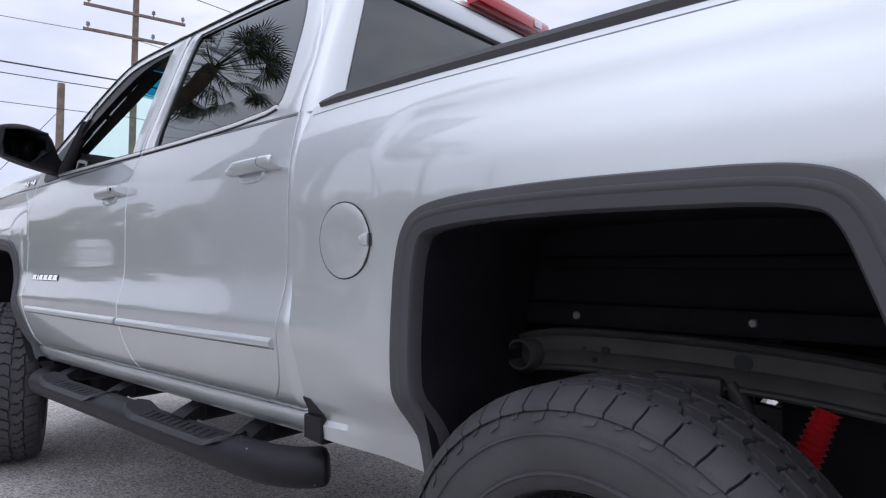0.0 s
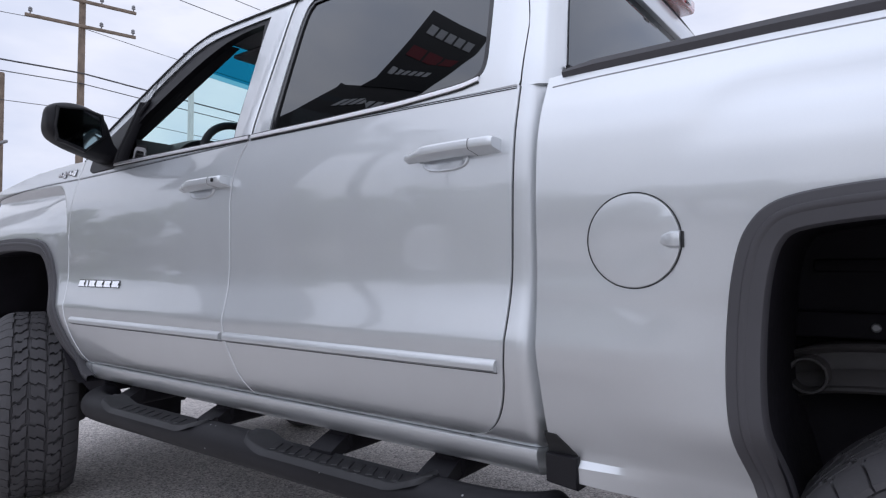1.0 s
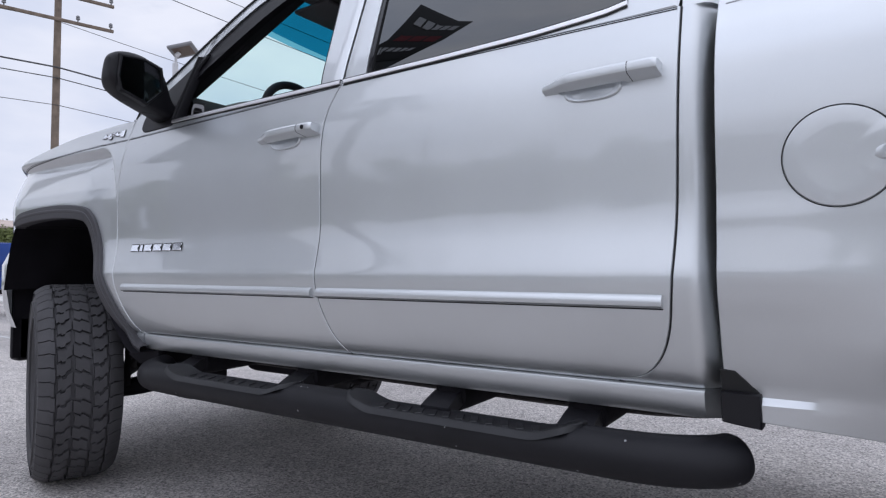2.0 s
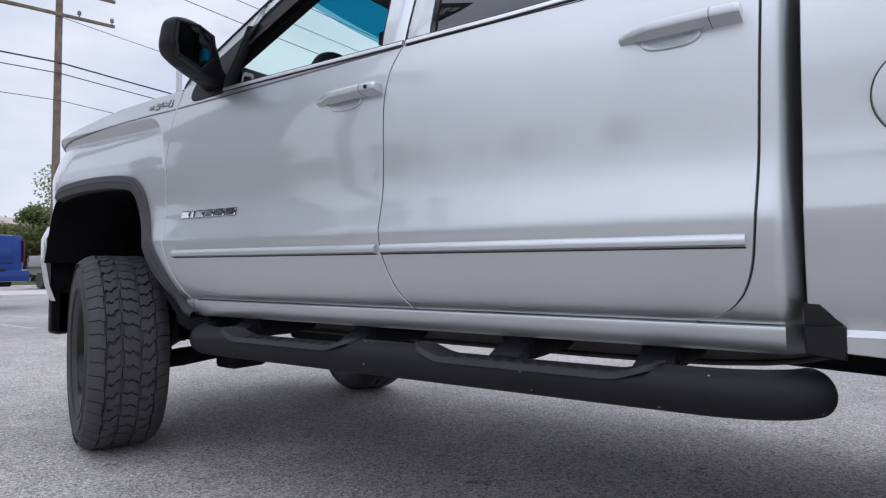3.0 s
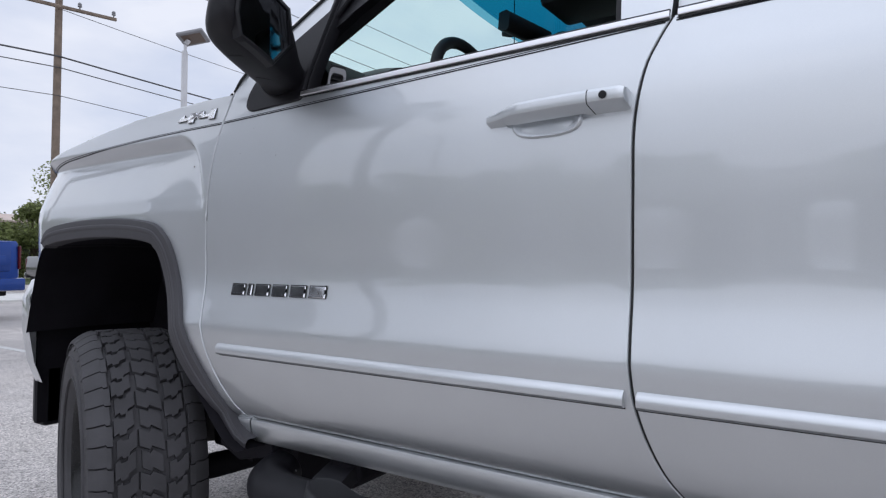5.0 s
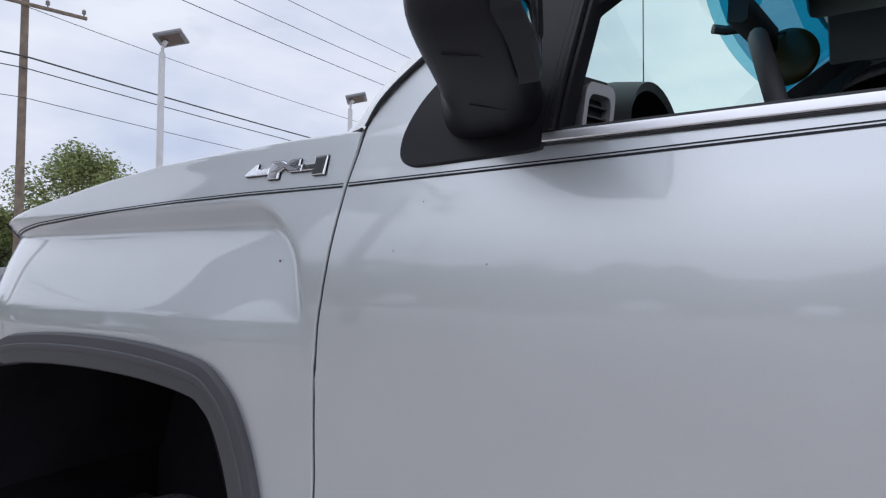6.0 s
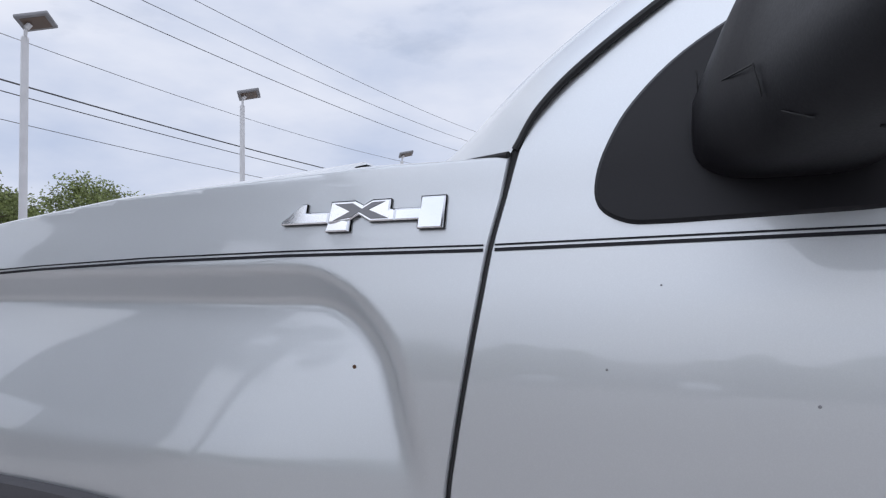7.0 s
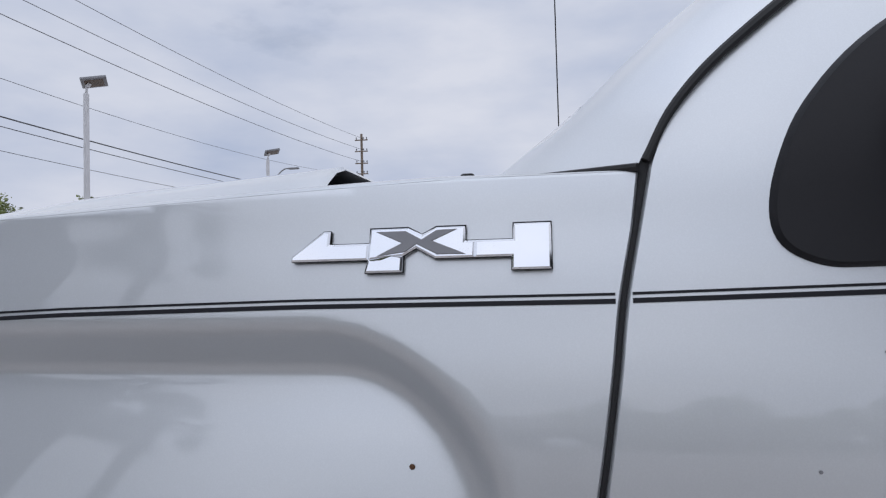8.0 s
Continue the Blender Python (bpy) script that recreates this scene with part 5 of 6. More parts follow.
tpart("steering_knuckle", box(-0.10, 0.06, 0.24, 0.34, 0.32, 0.78, bevel=0.03), FRAME)
tpart("strut", tube([(-0.03, 0.44, 0.46), (-0.03, 0.50, 1.05)], 0.055, 14), FRAME)
tpart("sway_bar", tube(spline([(0.30, 0.34, 0.50), (0.34, 0.36, 0.58), (0.52, 0.40, 0.60), (0.60, 0.52, 0.58)], 4), 0.016, 8), UNDER)
tpart("mount_bracket", box(0.36, 0.50, 0.40, 0.60, 0.36, 0.56, bevel=0.02), UNDER)
tpart("splash_flap", plate([(0.50, 0.70), (0.70, 0.66), (0.72, 0.60), (0.58, 0.57), (0.50, 0.60)], lambda x, z: 0.11, thick=0.02, axis_cut=False), UNDER)

# ---- side step: an oval tube with two recessed tread pads ----
SY, SZ = 0.018, 0.552
step_path = spline([(0.728, 0.150, SZ + 0.012), (0.738, 0.110, SZ + 0.008), (0.765, 0.062, SZ + 0.003), (0.83, 0.028, SZ), (0.95, SY, SZ), (1.4, SY, SZ), (2.0, SY, SZ), (2.50, SY, SZ), (2.66, SY + 0.003, SZ), (2.755, 0.036, SZ + 0.002), (2.822, 0.072, SZ + 0.004), (2.858, 0.118, SZ + 0.007)], 8)
step_rings = []
SIDES = 28
pads = ((0.945, 1.635), (1.835, 2.565))


def pad_depth(x):
    for a, b in pads:
        if a < x < b:
            return smooth((x - a) / 0.13) * smooth((b - x) / 0.13)
    return 0.0


fine = []
for a, b in zip(step_path, step_path[1:]):
    n = max(1, int((Vector(b) - Vector(a)).length / 0.02))
    fine += [tuple(Vector(a).lerp(Vector(b), k / n)) for k in range(n)]
fine.append(step_path[-1])
for i, p in enumerate(fine):
    a, b = Vector(fine[max(0, i - 1)]), Vector(fine[min(len(fine) - 1, i + 1)])
    d = (b - a).normalized()
    s = d.cross(Vector((0, 0, 1))).normalized()
    u = s.cross(d)
    k = pad_depth(p[0]) if p[1] < 0.03 else 0.0
    cap = 1.0 - (0.45 if i in (0, len(fine) - 1) else 0.16 if i in (1, len(fine) - 2) else 0.05 if i in (2, len(fine) - 3) else 0.0)
    ring = []
    for j in range(SIDES):
        ang = 2 * math.pi * j / SIDES
        c, e = math.cos(ang) * 0.057 * cap, math.sin(ang) * 0.0535 * cap
        top = 0.054 - 0.030 * k
        e = min(e, top)
        ring.append(Vector(p) + s * c + u * e)
    step_rings.append(ring)
side_step = tpart("side_step", loft(step_rings, True, True), STEPBLACK, label="black oval tube side step with tread pads", angle=50)
for a, b in pads:
    rings = []
    for x in np.linspace(a + 0.01, b - 0.01, 50):
        k = pad_depth(x)
        zt = SZ + 0.054 - 0.030 * k
        w = 0.040 * smooth(min(x - a, b - x) / 0.05) + 0.006
        rings.append([(x, SY - w - 0.006 - 0.008 * k, zt - 0.009), (x, SY - w - 0.002, zt + 0.004), (x, SY - w + 0.004, zt + 0.0065), (x, SY - w + 0.012, zt + 0.003), (x, SY + w, zt + 0.003), (x, SY + w + 0.006, zt + 0.006), (x, SY + w + 0.010, zt - 0.006)])
    pd = part("step_pad", loft(rings, True, True), PAD, side_step, "scuffed grey ribbed step pad", 50)
    n = 9 if a < 1.5 else 12
    for k in range(n):
        x = a + 0.13 + (b - a - 0.26) * k / (n - 1)
        zt = SZ + 0.024 + 0.003
        r = bmesh.new()
        add_box(r, -0.010, 0.010, -0.030, 0.030, -0.002, 0.0028, bevel=0.0016, segs=1)
        r.transform(Matrix.Translation((x, SY, zt)) @ Matrix.Rotation(radians(28), 4, 'Z'))
        part("pad_rib", r, PAD, side_step)
for x in (0.955, 1.54, 2.115, 2.515):
    rings = []
    for t in np.linspace(0, 1, 8):
        y, z = SY + 0.035 + 0.16 * t, 0.575 + 0.055 * t + 0.01 * math.sin(math.pi * t)
        hw = 0.045 - 0.010 * t
        rings.append([(x - hw, y, z - 0.03), (x - hw, y, z + 0.012), (x + hw, y, z + 0.012), (x + hw, y, z - 0.03)])
    tpart("step_bracket", loft(rings, True, True), STEPBLACK)
    tpart("step_bracket", tube([(x, 0.115, 0.604), (x, 0.135, 0.606), (x, 0.20, 0.612), (x, 0.44, 0.62)], [0.030, 0.050, 0.054, 0.054], 18), UNDER)

# ---- badges ----
# six chrome letter-like bars on the front door
bx0, bx1, bz0, bz1 = 0.646, 0.985, 1.028, 1.057
wl_ = [0.150, 0.050, 0.150, 0.155, 0.155, 0.160]
gap_ = (1 - sum(wl_)) / 5
# the drive badge on the fender: a four, a cross and a four in one bevelled casting
four_l = [(0.345, 1.5215), (0.345, 1.5250), (0.366, 1.5415), (0.371, 1.5415), (0.371, 1.5325), (0.399, 1.5325), (0.399, 1.5215)]
foot_l = [(0.399, 1.5215), (0.397, 1.5130), (0.4225, 1.5130), (0.4225, 1.5235), (0.415, 1.5250), (0.408, 1.5225)]
cross_a = [(0.399, 1.5215), (0.399, 1.5425), (0.425, 1.5425), (0.4345, 1.5375), (0.444, 1.5425), (0.4635, 1.5425), (0.4635, 1.5325), (0.470, 1.5325), (0.470, 1.5215), (0.444, 1.5215), (0.431, 1.5285), (0.4225, 1.5235), (0.408, 1.5225)]
four_r = [(0.470, 1.5215), (0.470, 1.5325), (0.4945, 1.5325), (0.4945, 1.5430), (0.5185, 1.5430), (0.5185, 1.5130), (0.4935, 1.5130), (0.4935, 1.5215)]


def casting(poly, lift, material, owner, name, chamfer=0.0014, label="", tilt=0.10):
    cx = sum(p[0] for p in poly) / len(poly)
    area = sum(a[0] * c[1] - c[0] * a[1] for a, c in zip(poly, poly[1:] + poly[:1]))
    sg = 1 if area > 0 else -1
    inner = []
    n = len(poly)
    for i in range(n):
        p0, p1, p2 = Vector(poly[i - 1]), Vector(poly[i]), Vector(poly[(i + 1) % n])
        d1, d2 = (p1 - p0).normalized(), (p2 - p1).normalized()
        n1, n2 = Vector((-d1.y, d1.x)) * sg, Vector((-d2.y, d2.x)) * sg
        m = n1 + n2
        m = m / max(0.35, m.length_squared / 2) if m.length > 1e-6 else n1
        inner.append(p1 + m * chamfer)
    bm = bmesh.new()
    zc = sum(p[1] for p in poly) / len(poly)

    def lean(z):
        return lift + (zc - z) * tilt
    base = [bm.verts.new((x, side_cab(x, z) + 0.0005, z)) for x, z in poly]
    mid = [bm.verts.new((x, side_cab(x, z) - lean(z) + chamfer, z)) for x, z in poly]
    top = [bm.verts.new((q.x, side_cab(q.x, q.y) - lean(q.y), q.y)) for q in inner]
    for r0, r1 in ((base, mid), (mid, top)):
        for i in range(n):
            j = (i + 1) % n
            bm.faces.new((r0[i], r0[j], r1[j], r1[i]))
    f = bm.faces.new(top)
    bmesh.ops.triangulate(bm, faces=[f])
    return part(name, bm, material, owner, label, 15)


for pl in (four_l, foot_l, cross_a, four_r):
    casting(pl, 0.0025, BLACK, front_fender, "badge_backing", -0.0005, "", 0.0)
casting(four_l, 0.0055, CHROME, front_fender, "drive_badge", label="chrome four by four badge")
casting(foot_l, 0.0065, CHROME, front_fender, "drive_badge")
casting(cross_a, 0.0050, CHROME, front_fender, "drive_badge")
casting(four_r, 0.0055, CHROME, front_fender, "drive_badge")
# satin inlay of the cross
casting([(0.4035, 1.5402), (0.4235, 1.5402), (0.4345, 1.5342), (0.4445, 1.5402), (0.4580, 1.5405), (0.4420, 1.5330), (0.4640, 1.5240), (0.4455, 1.5240), (0.4315, 1.5312), (0.4240, 1.5262), (0.4050, 1.5240), (0.4215, 1.5322)], 0.0056, GREYMETAL, front_fender, "badge_inlay", 0.0004, "dark satin badge inlay")

# six chrome badge blocks on the door
x = bx0
for i, w in enumerate(wl_):
    w *= (bx1 - bx0)
    if i == 1:
        poly = [(x, bz0), (x + w, bz0), (x + w, bz1), (x, bz1)]
    else:
        a, h = 0.0080, 0.0105
        poly = [(x, bz0), (x + w, bz0), (x + w, bz0 + h), (x + 0.013, bz0 + h), (x + 0.013, bz1 - h), (x + w, bz1 - h), (x + w, bz1), (x, bz1)]
    casting(poly, 0.0030, BLACK, front_door, "badge_backing", -0.0006, "", 0.0)
    casting(poly, 0.0055, CHROME, front_door, "badge_block", 0.0026, "chrome badge block", 0.10)
    x += w + gap_ * (bx1 - bx0)

# stone chip and small marks
chip = lathe([(0.0, -0.0012), (0.0010, -0.0012), (0.0018, -0.0004), (0.0020, 0.0)], 10)
chip.transform(pose(0.4245, side_cab(0.4245, 1.386) - 0.0006, 1.386))
part("stone_chip", chip, RUST, front_fender, "small rust-coloured stone chip")
for px, pz, r in ((0.66, 1.398, 0.0008), (0.80, 1.38, 0.0009), (0.70, 1.462, 0.0006)):
    chip = lathe([(0.0, -0.0008), (r, -0.0006), (r * 1.4, 0.0)], 8)
    chip.transform(pose(px, side_cab(px, pz) - 0.0004, pz))
    part("paint_nick", chip, GREYMETAL, front_door)

# ---- cabin ----
part("dashboard", loft([[(0.58, y, 1.45), (0.50, y, 1.58), (0.56, y, 1.640), (0.70, y, 1.668), (0.82, y, 1.660), (0.865, y, 1.58), (0.86, y, 1.30)] for y in np.linspace(0.165, 2 * YC - 0.165, 9)], True, True), INTERIOR, truck, "black dashboard", 50)
part("instrument_hood", loft([[(x, 0.50 + (0.19 + dr) * math.cos(a), 1.600 + (0.105 + dr) * math.sin(a) - dx) for a in np.linspace(0, math.pi, 18)] for x, dr, dx in ((0.62, -0.02, 0.0), (0.72, 0.0, 0.0), (0.84, 0.0, 0.0), (0.895, -0.004, 0.004), (0.89, -0.018, 0.004), (0.78, -0.03, 0.0))], False, False), INTERIOR, truck, angle=60)
SATIN = surface("satin_silver_plastic", (0.30, 0.30, 0.31), 0.4, 0, 0.05, 5, 80, 0.0)
vent = part("air_vent", frame_band(rounded(0.0, -0.003, 0.0225, 0.047, e=5), rounded(0.0, -0.006, 0.0165, 0.034, e=5), lambda x, z: 0.0, 0.02, 0.004), SATIN, truck, "silver framed air vent")
vent.matrix_basis = pose(0.899, 0.143, 1.568, 0, 8, 52)
part("vent_backing", box(-0.020, 0.020, 0.016, 0.030, -0.050, 0.055), BLACK, vent)
for k in range(4):
    part("vent_slat", box(-0.0175, 0.0175, 0.004, 0.018, -0.027 + k * 0.014 - 0.0012, -0.027 + k * 0.014 + 0.0012), INTERIOR, vent)
# steering wheel
sw = bmesh.new()
tor = []
for k in range(40):
    a = 2 * math.pi * k / 40
    tor.append(Vector((0, 0.19 * math.cos(a), 0.19 * math.sin(a))))
ringsw = []
for k, c in enumerate(tor):
    r = c.normalized()
    ringsw.append([c + r * 0.017 * math.cos(q) + Vector((0.015 * math.sin(q), 0, 0)) for q in np.linspace(0, 2 * math.pi, 10, endpoint=False)])
ringsw.append(ringsw[0])
loft(ringsw, True, False, sw)
bmesh.ops.remove_doubles(sw, verts=sw.verts[:], dist=1e-5)
add_box(sw, -0.03, 0.015, -0.07, 0.07, -0.06, 0.06, bevel=0.02)
add_box(sw, -0.015, 0.01, -0.18, 0.18, -0.015, 0.02, bevel=0.006)
sw.transform(pose(1.10, 0.50, 1.560, 0, -14, 0))
part("steering_wheel", sw, INTERIOR, truck, "black steering wheel", 60)
def seat(x, y, name="front_seat"):
    s = bmesh.new()
    add_box(s, x - 0.27, x + 0.25, y - 0.26, y + 0.26, 0.98, 1.18, bevel=0.06, segs=3)
    add_box(s, -0.07, 0.07, -0.25, 0.25, 0.0, 0.62, bevel=0.055, segs=3, m=pose(x + 0.27, y, 1.10, 0, 14, 0))
    add_box(s, -0.05, 0.05, -0.13, 0.13, 0.64, 0.84, bevel=0.04, segs=3, m=pose(x + 0.27, y, 1.10, 0, 12, 0))
    return part(name, s, INTERIOR, truck, "dark cabin seat", 60)
seat(1.62, 0.52)
seat(1.62, 2 * YC - 0.52)
for yy in (0.50, YC, 2 * YC - 0.50):
    seat(2.20, yy, "rear_seat")
# inside mirror with its stalk, and a compartment under the roof
part("inside_mirror", loft([[(0.99 + dx + (y - YC) * 0.15, y, 1.965 + dz) for dx, dz in ((-0.020, -0.028), (0.010, -0.036), (0.022, -0.028), (0.026, 0.026), (0.012, 0.036), (-0.016, 0.030))] for y in np.linspace(YC - 0.13, YC + 0.13, 7)], True, True), INTERIOR, truck, "black inside mirror", 60)
part("mirror_stalk", tube([(0.90, YC, 1.975), (0.93, YC, 1.965), (0.985, YC, 1.962)], 0.012, 8), INTERIOR, truck)
tag_disc = lathe([(0.0, -0.012), (0.050, -0.011), (0.068, -0.006), (0.074, 0.0), (0.068, 0.006), (0.050, 0.011), (0.0, 0.012)], 32)
tag_disc.transform(pose(1.052, YC + 0.16, 1.925, 0, 0, -10))
part("mirror_pendant", tag_disc, OLIVE, truck, "round dark olive pendant under the inside mirror", 60)
part("pendant_cord", tube([(1.03, YC + 0.12, 1.975), (1.052, YC + 0.16, 1.99)], 0.003, 6), INTERIOR, truck)
part("roof_console", box(1.10, 1.45, YC - 0.12, YC + 0.12, 1.99, 2.04, bevel=0.02), INTERIOR, truck)
tpart("sun_visor", box(1.14, 1.34, 0.42, 0.92, 2.012, 2.030, bevel=0.008), HEADLINER)
tpart("grab_handle", tube(spline([(0.93, 0.235, 1.84), (0.96, 0.262, 1.83), (1.06, 0.29, 1.91), (1.10, 0.275, 1.945)], 5), 0.014, 8), INTERIOR)
tpart("inner_pillar", loft([[(0.58 + 0.62 * t, 0.165 + 0.20 * t, 1.585 + 0.44 * t), (0.625 + 0.62 * t, 0.150 + 0.16 * t, 1.592 + 0.43 * t), (0.655 + 0.60 * t, 0.195 + 0.18 * t, 1.600 + 0.42 * t)] for t in np.linspace(0, 1, 8)], True, True), INTERIOR)
tpart("inner_pillar", loft([[(1.66, side_cab(1.75, z) + 0.04, z), (1.84, side_cab(1.75, z) + 0.04, z), (1.84, side_cab(1.75, z) + 0.08, z), (1.66, side_cab(1.75, z) + 0.08, z)] for z in np.linspace(1.50, 2.03, 10)], True, True), INTERIOR)
tpart("inner_door", box(0.75, 1.70, 0.15, 0.20, 0.80, 1.56, bevel=0.012), INTERIOR)
tpart("inner_door", box(1.76, 2.72, 0.15, 0.20, 0.80, 1.56, bevel=0.012), INTERIOR)

# ---- ground ----
ground = part("ground", bmesh.new(), ASPHALT)
g = bmesh.new()
xs_ = [-900, -300, -120, -60, -30, -12, -6, -3, 0, 3, 6, 12, 30, 60, 120, 300, 900]
gv = [[g.verts.new((x, y, 0)) for x in xs_] for y in xs_]
for i in range(len(xs_) - 1):
    for j in range(len(xs_) - 1):
        g.faces.new((gv[i][j], gv[i][j + 1], gv[i + 1][j + 1], gv[i + 1][j]))
g.to_mesh(ground.data)
g.free()
tagged(ground, "weathered grey asphalt car park", "ground", kind="structure")
verge = part("concrete_strip", box(-23.5, -19.0, -60, 120, -0.05, 0.06, bevel=0.02), STUCCO)
tagged(verge, "pale concrete strip beside the road", "pavement", kind="structure")
far_verge = part("far_verge", box(-70, -36.0, -120, 160, -0.05, 0.05, bevel=0.02), GRASS)
tagged(far_verge, "rough grass under the far trees", "grass", kind="structure")
for k in range(9):
    ln = part("parking_line", box(-12.0, -6.8, -9.02 + k * 2.9, -8.92 + k * 2.9, -0.004, 0.004), PAINTLINE)
    tagged(ln, "worn white parking bay line on asphalt", "parking line", "parking bay lines", "structure")


# ---- street: poles, wires, lamps ----
LINE = Vector((0.052, 0.9986, 0))
POLE_A = Vector((-26.6, 11.7, 0))


def utility_pole(name, base, height, arms, label, arm_dir=Vector((0.25, 0.968, 0)), arm_len=4.4, r=0.17):
    p = thing(name, label, "utility pole", Matrix.Translation(base), "utility poles")
    part("shaft", tube([(0, 0, -0.2), (0, 0, height * 0.5), (0, 0, height)], [r, r * 0.88, r * 0.72], 14), WOODPOLE, p)
    side = arm_dir.normalized()
    for z in arms:
        turn = Matrix.Rotation(math.atan2(side.y, side.x), 4, 'Z')
        b = box(-arm_len / 2, arm_len / 2, -0.26, -0.13, z - 0.065, z + 0.065, bevel=0.012, m=turn)
        part("crossarm", b, WOODPOLE, p, "grey wooden crossarm")
        for u in (-arm_len / 2 + 0.2, arm_len * 0.17, arm_len / 2 - 0.12):
            ins = bmesh.new()
            rings = lathe([(0.0, 0.0), (0.03, 0.0), (0.03, 0.10), (0.085, 0.12), (0.085, 0.17), (0.05, 0.19), (0.08, 0.21), (0.08, 0.25), (0.04, 0.30), (0.0, 0.31)], 12)
            rings.transform(Matrix.Rotation(radians(90), 4, 'X'))
            rings.transform(turn @ Matrix.Translation((u, -0.195, z + 0.06)))
            join(ins, rings)
            part("insulator", ins, GREYMETAL, p, "grey insulator")
    return p


utility_pole("utility_pole", POLE_A, 18.2, (12.05, 13.2), "tall weathered wooden utility pole with crossarms")
pole_b = POLE_A + LINE * 63
utility_pole("utility_pole", pole_b, 18.6, (17.8, 16.4, 14.9, 13.6), "distant wooden utility pole with stacked crossarms", Vector((1, 0.1, 0)), 1.6, 0.2)
pole_c = POLE_A - LINE * 55
utility_pole("utility_pole", pole_c, 18.0, (12.0, 13.2), "tall weathered wooden utility pole with crossarms")
short_pole = thing("short_pole", "short wooden pole with a guy wire", "utility pole", Matrix.Translation((-29.0, 9.355, 0)))
part("shaft", tube([(0, 0, -0.2), (0, 0, 5), (0, 0, 9.84)], [0.20, 0.18, 0.16], 14), WOODPOLE, short_pole)
part("guy_wire", tube([(0, 0, 8.6), (-2.5, -3.0, 4.0), (-4.4, -5.2, 0.0)], 0.015, 5), WIRE, short_pole)
part("lamp_stub", box(0.1, 0.9, -0.06, 0.06, 6.6, 6.72, bevel=0.02), GREYMETAL, short_pole)

side_dir = Vector((LINE.y, -LINE.x, 0))
for za, zb, off, r, sag in ((9.92, 9.95, 0.18, 0.042, 0.75), (9.45, 9.45, 0.18, 0.026, 0.75), (8.25, 8.5, 0.18, 0.018, 0.8), (12.42, 13.6, -1.0, 0.017, 1.4),
                            (15.0, 15.1, 0.2, 0.024, 0.9), (16.15, 16.6, 0.2, 0.022, 0.9), (17.6, 18.0, 0.2, 0.021, 0.9)):
    for p0, p1, z0, z1 in ((POLE_A, pole_b, za, zb), (pole_c, POLE_A, za, za)):
        pts = []
        for t in np.linspace(0, 1, 22):
            q = p0.lerp(p1, t) + side_dir * off
            pts.append((q.x, q.y, z0 + (z1 - z0) * t - sag * 4 * t * (1 - t)))
        w = part("overhead_wire", tube(pts, r * 0.85, 6), WIRE)
        tagged(w, "thin black overhead wire strung between poles", "wire", "overhead wires")


def light_post(base, height, label):
    p = thing("lamp_post", label, "lamp post", Matrix.Translation(base), "car park lamp posts")
    part("post", tube([(0, 0, 0), (0, 0, height * 0.5), (0, 0, height)], [0.10, 0.092, 0.085], 16), WHITEPOLE, p)
    part("base", tube([(0, 0, -0.05), (0, 0, 0.55), (0, 0, 0.6)], [0.28, 0.28, 0.25], 16), STUCCO, p)
    part("neck", tube([(0, 0, height - 0.02), (0.0, 0.0, height + 0.03), (0.005, 0.005, height + 0.05), (0.01, 0.01, height + 0.22), (0.015, 0.015, height + 0.24), (0.07, 0.07, height + 0.36)], [0.085, 0.07, 0.042, 0.042, 0.065, 0.07], 10), WHITEPOLE, p)
    h = pose(0.17, 0.15, height + 0.44, -12, -12, 35)
    head = part("lamp_head", box(-0.38, 0.38, -0.32, 0.32, -0.045, 0.045, bevel=0.025, m=h), GREYMETAL, p, "flat grey square lamp head")
    part("lamp_glass", box(-0.28, 0.28, -0.23, 0.23, -0.052, -0.044, m=h), LAMPLENS, head)
    return p


light_post(Vector((-14.3, 9.634, 0)), 7.23, "white steel lamp post with flat square head")
light_post(Vector((-14.31, 17.41, 0)), 7.44, "white steel lamp post with flat square head")
light_post(Vector((-14.2, 30.0, 0)), 7.4, "white steel lamp post with flat square head")

street = thing("street_lamp", "distant street lamp on a curved bracket arm", "street lamp", Matrix.Translation((-21.0, 43.0, 0)))
part("post", tube([(0, 0, 0), (0, 0, 5.0), (0, 0, 7.6)], [0.11, 0.09, 0.08], 10), GREYMETAL, street)
part("bracket", tube(spline([(0, 0, 7.3), (0.7, 0.2, 8.3), (1.5, 0.4, 9.2), (2.1, 0.5, 9.3)], 5), 0.05, 8), GREYMETAL, street)
part("lamp_head", box(1.9, 2.7, 0.38, 0.66, 9.22, 9.36, bevel=0.05), GREYMETAL, street)


# ---- trees ----
def crown_mesh(rng, clumps, spread, leaf, count, low):
    """Leaves in ragged clumps at the ends of the limbs."""
    verts, faces = [], []
    for c, rad in clumps:
        for _ in range(count):
            d = Vector((rng.gauss(0, 1), rng.gauss(0, 1), rng.gauss(0, 0.75)))
            d = d.normalized() * rad * (rng.random() ** 0.45)
            p = c + d
            if p.z < low:
                continue
            s = leaf * rng.uniform(0.6, 1.4)
            a = Vector((rng.gauss(0, 1), rng.gauss(0, 1), rng.gauss(0, 0.6))).normalized()
            b = a.cross(Vector((rng.gauss(0, 1), rng.gauss(0, 1), rng.gauss(0, 1)))).normalized()
            i = len(verts)
            verts += [p - a * s, p + b * s * 0.45, p + a * s, p - b * s * 0.45]
            faces.append((i, i + 1, i + 2, i + 3))
    me = bpy.data.meshes.new("crown")
    me.from_pydata([tuple(v) for v in verts], [], faces)
    return me


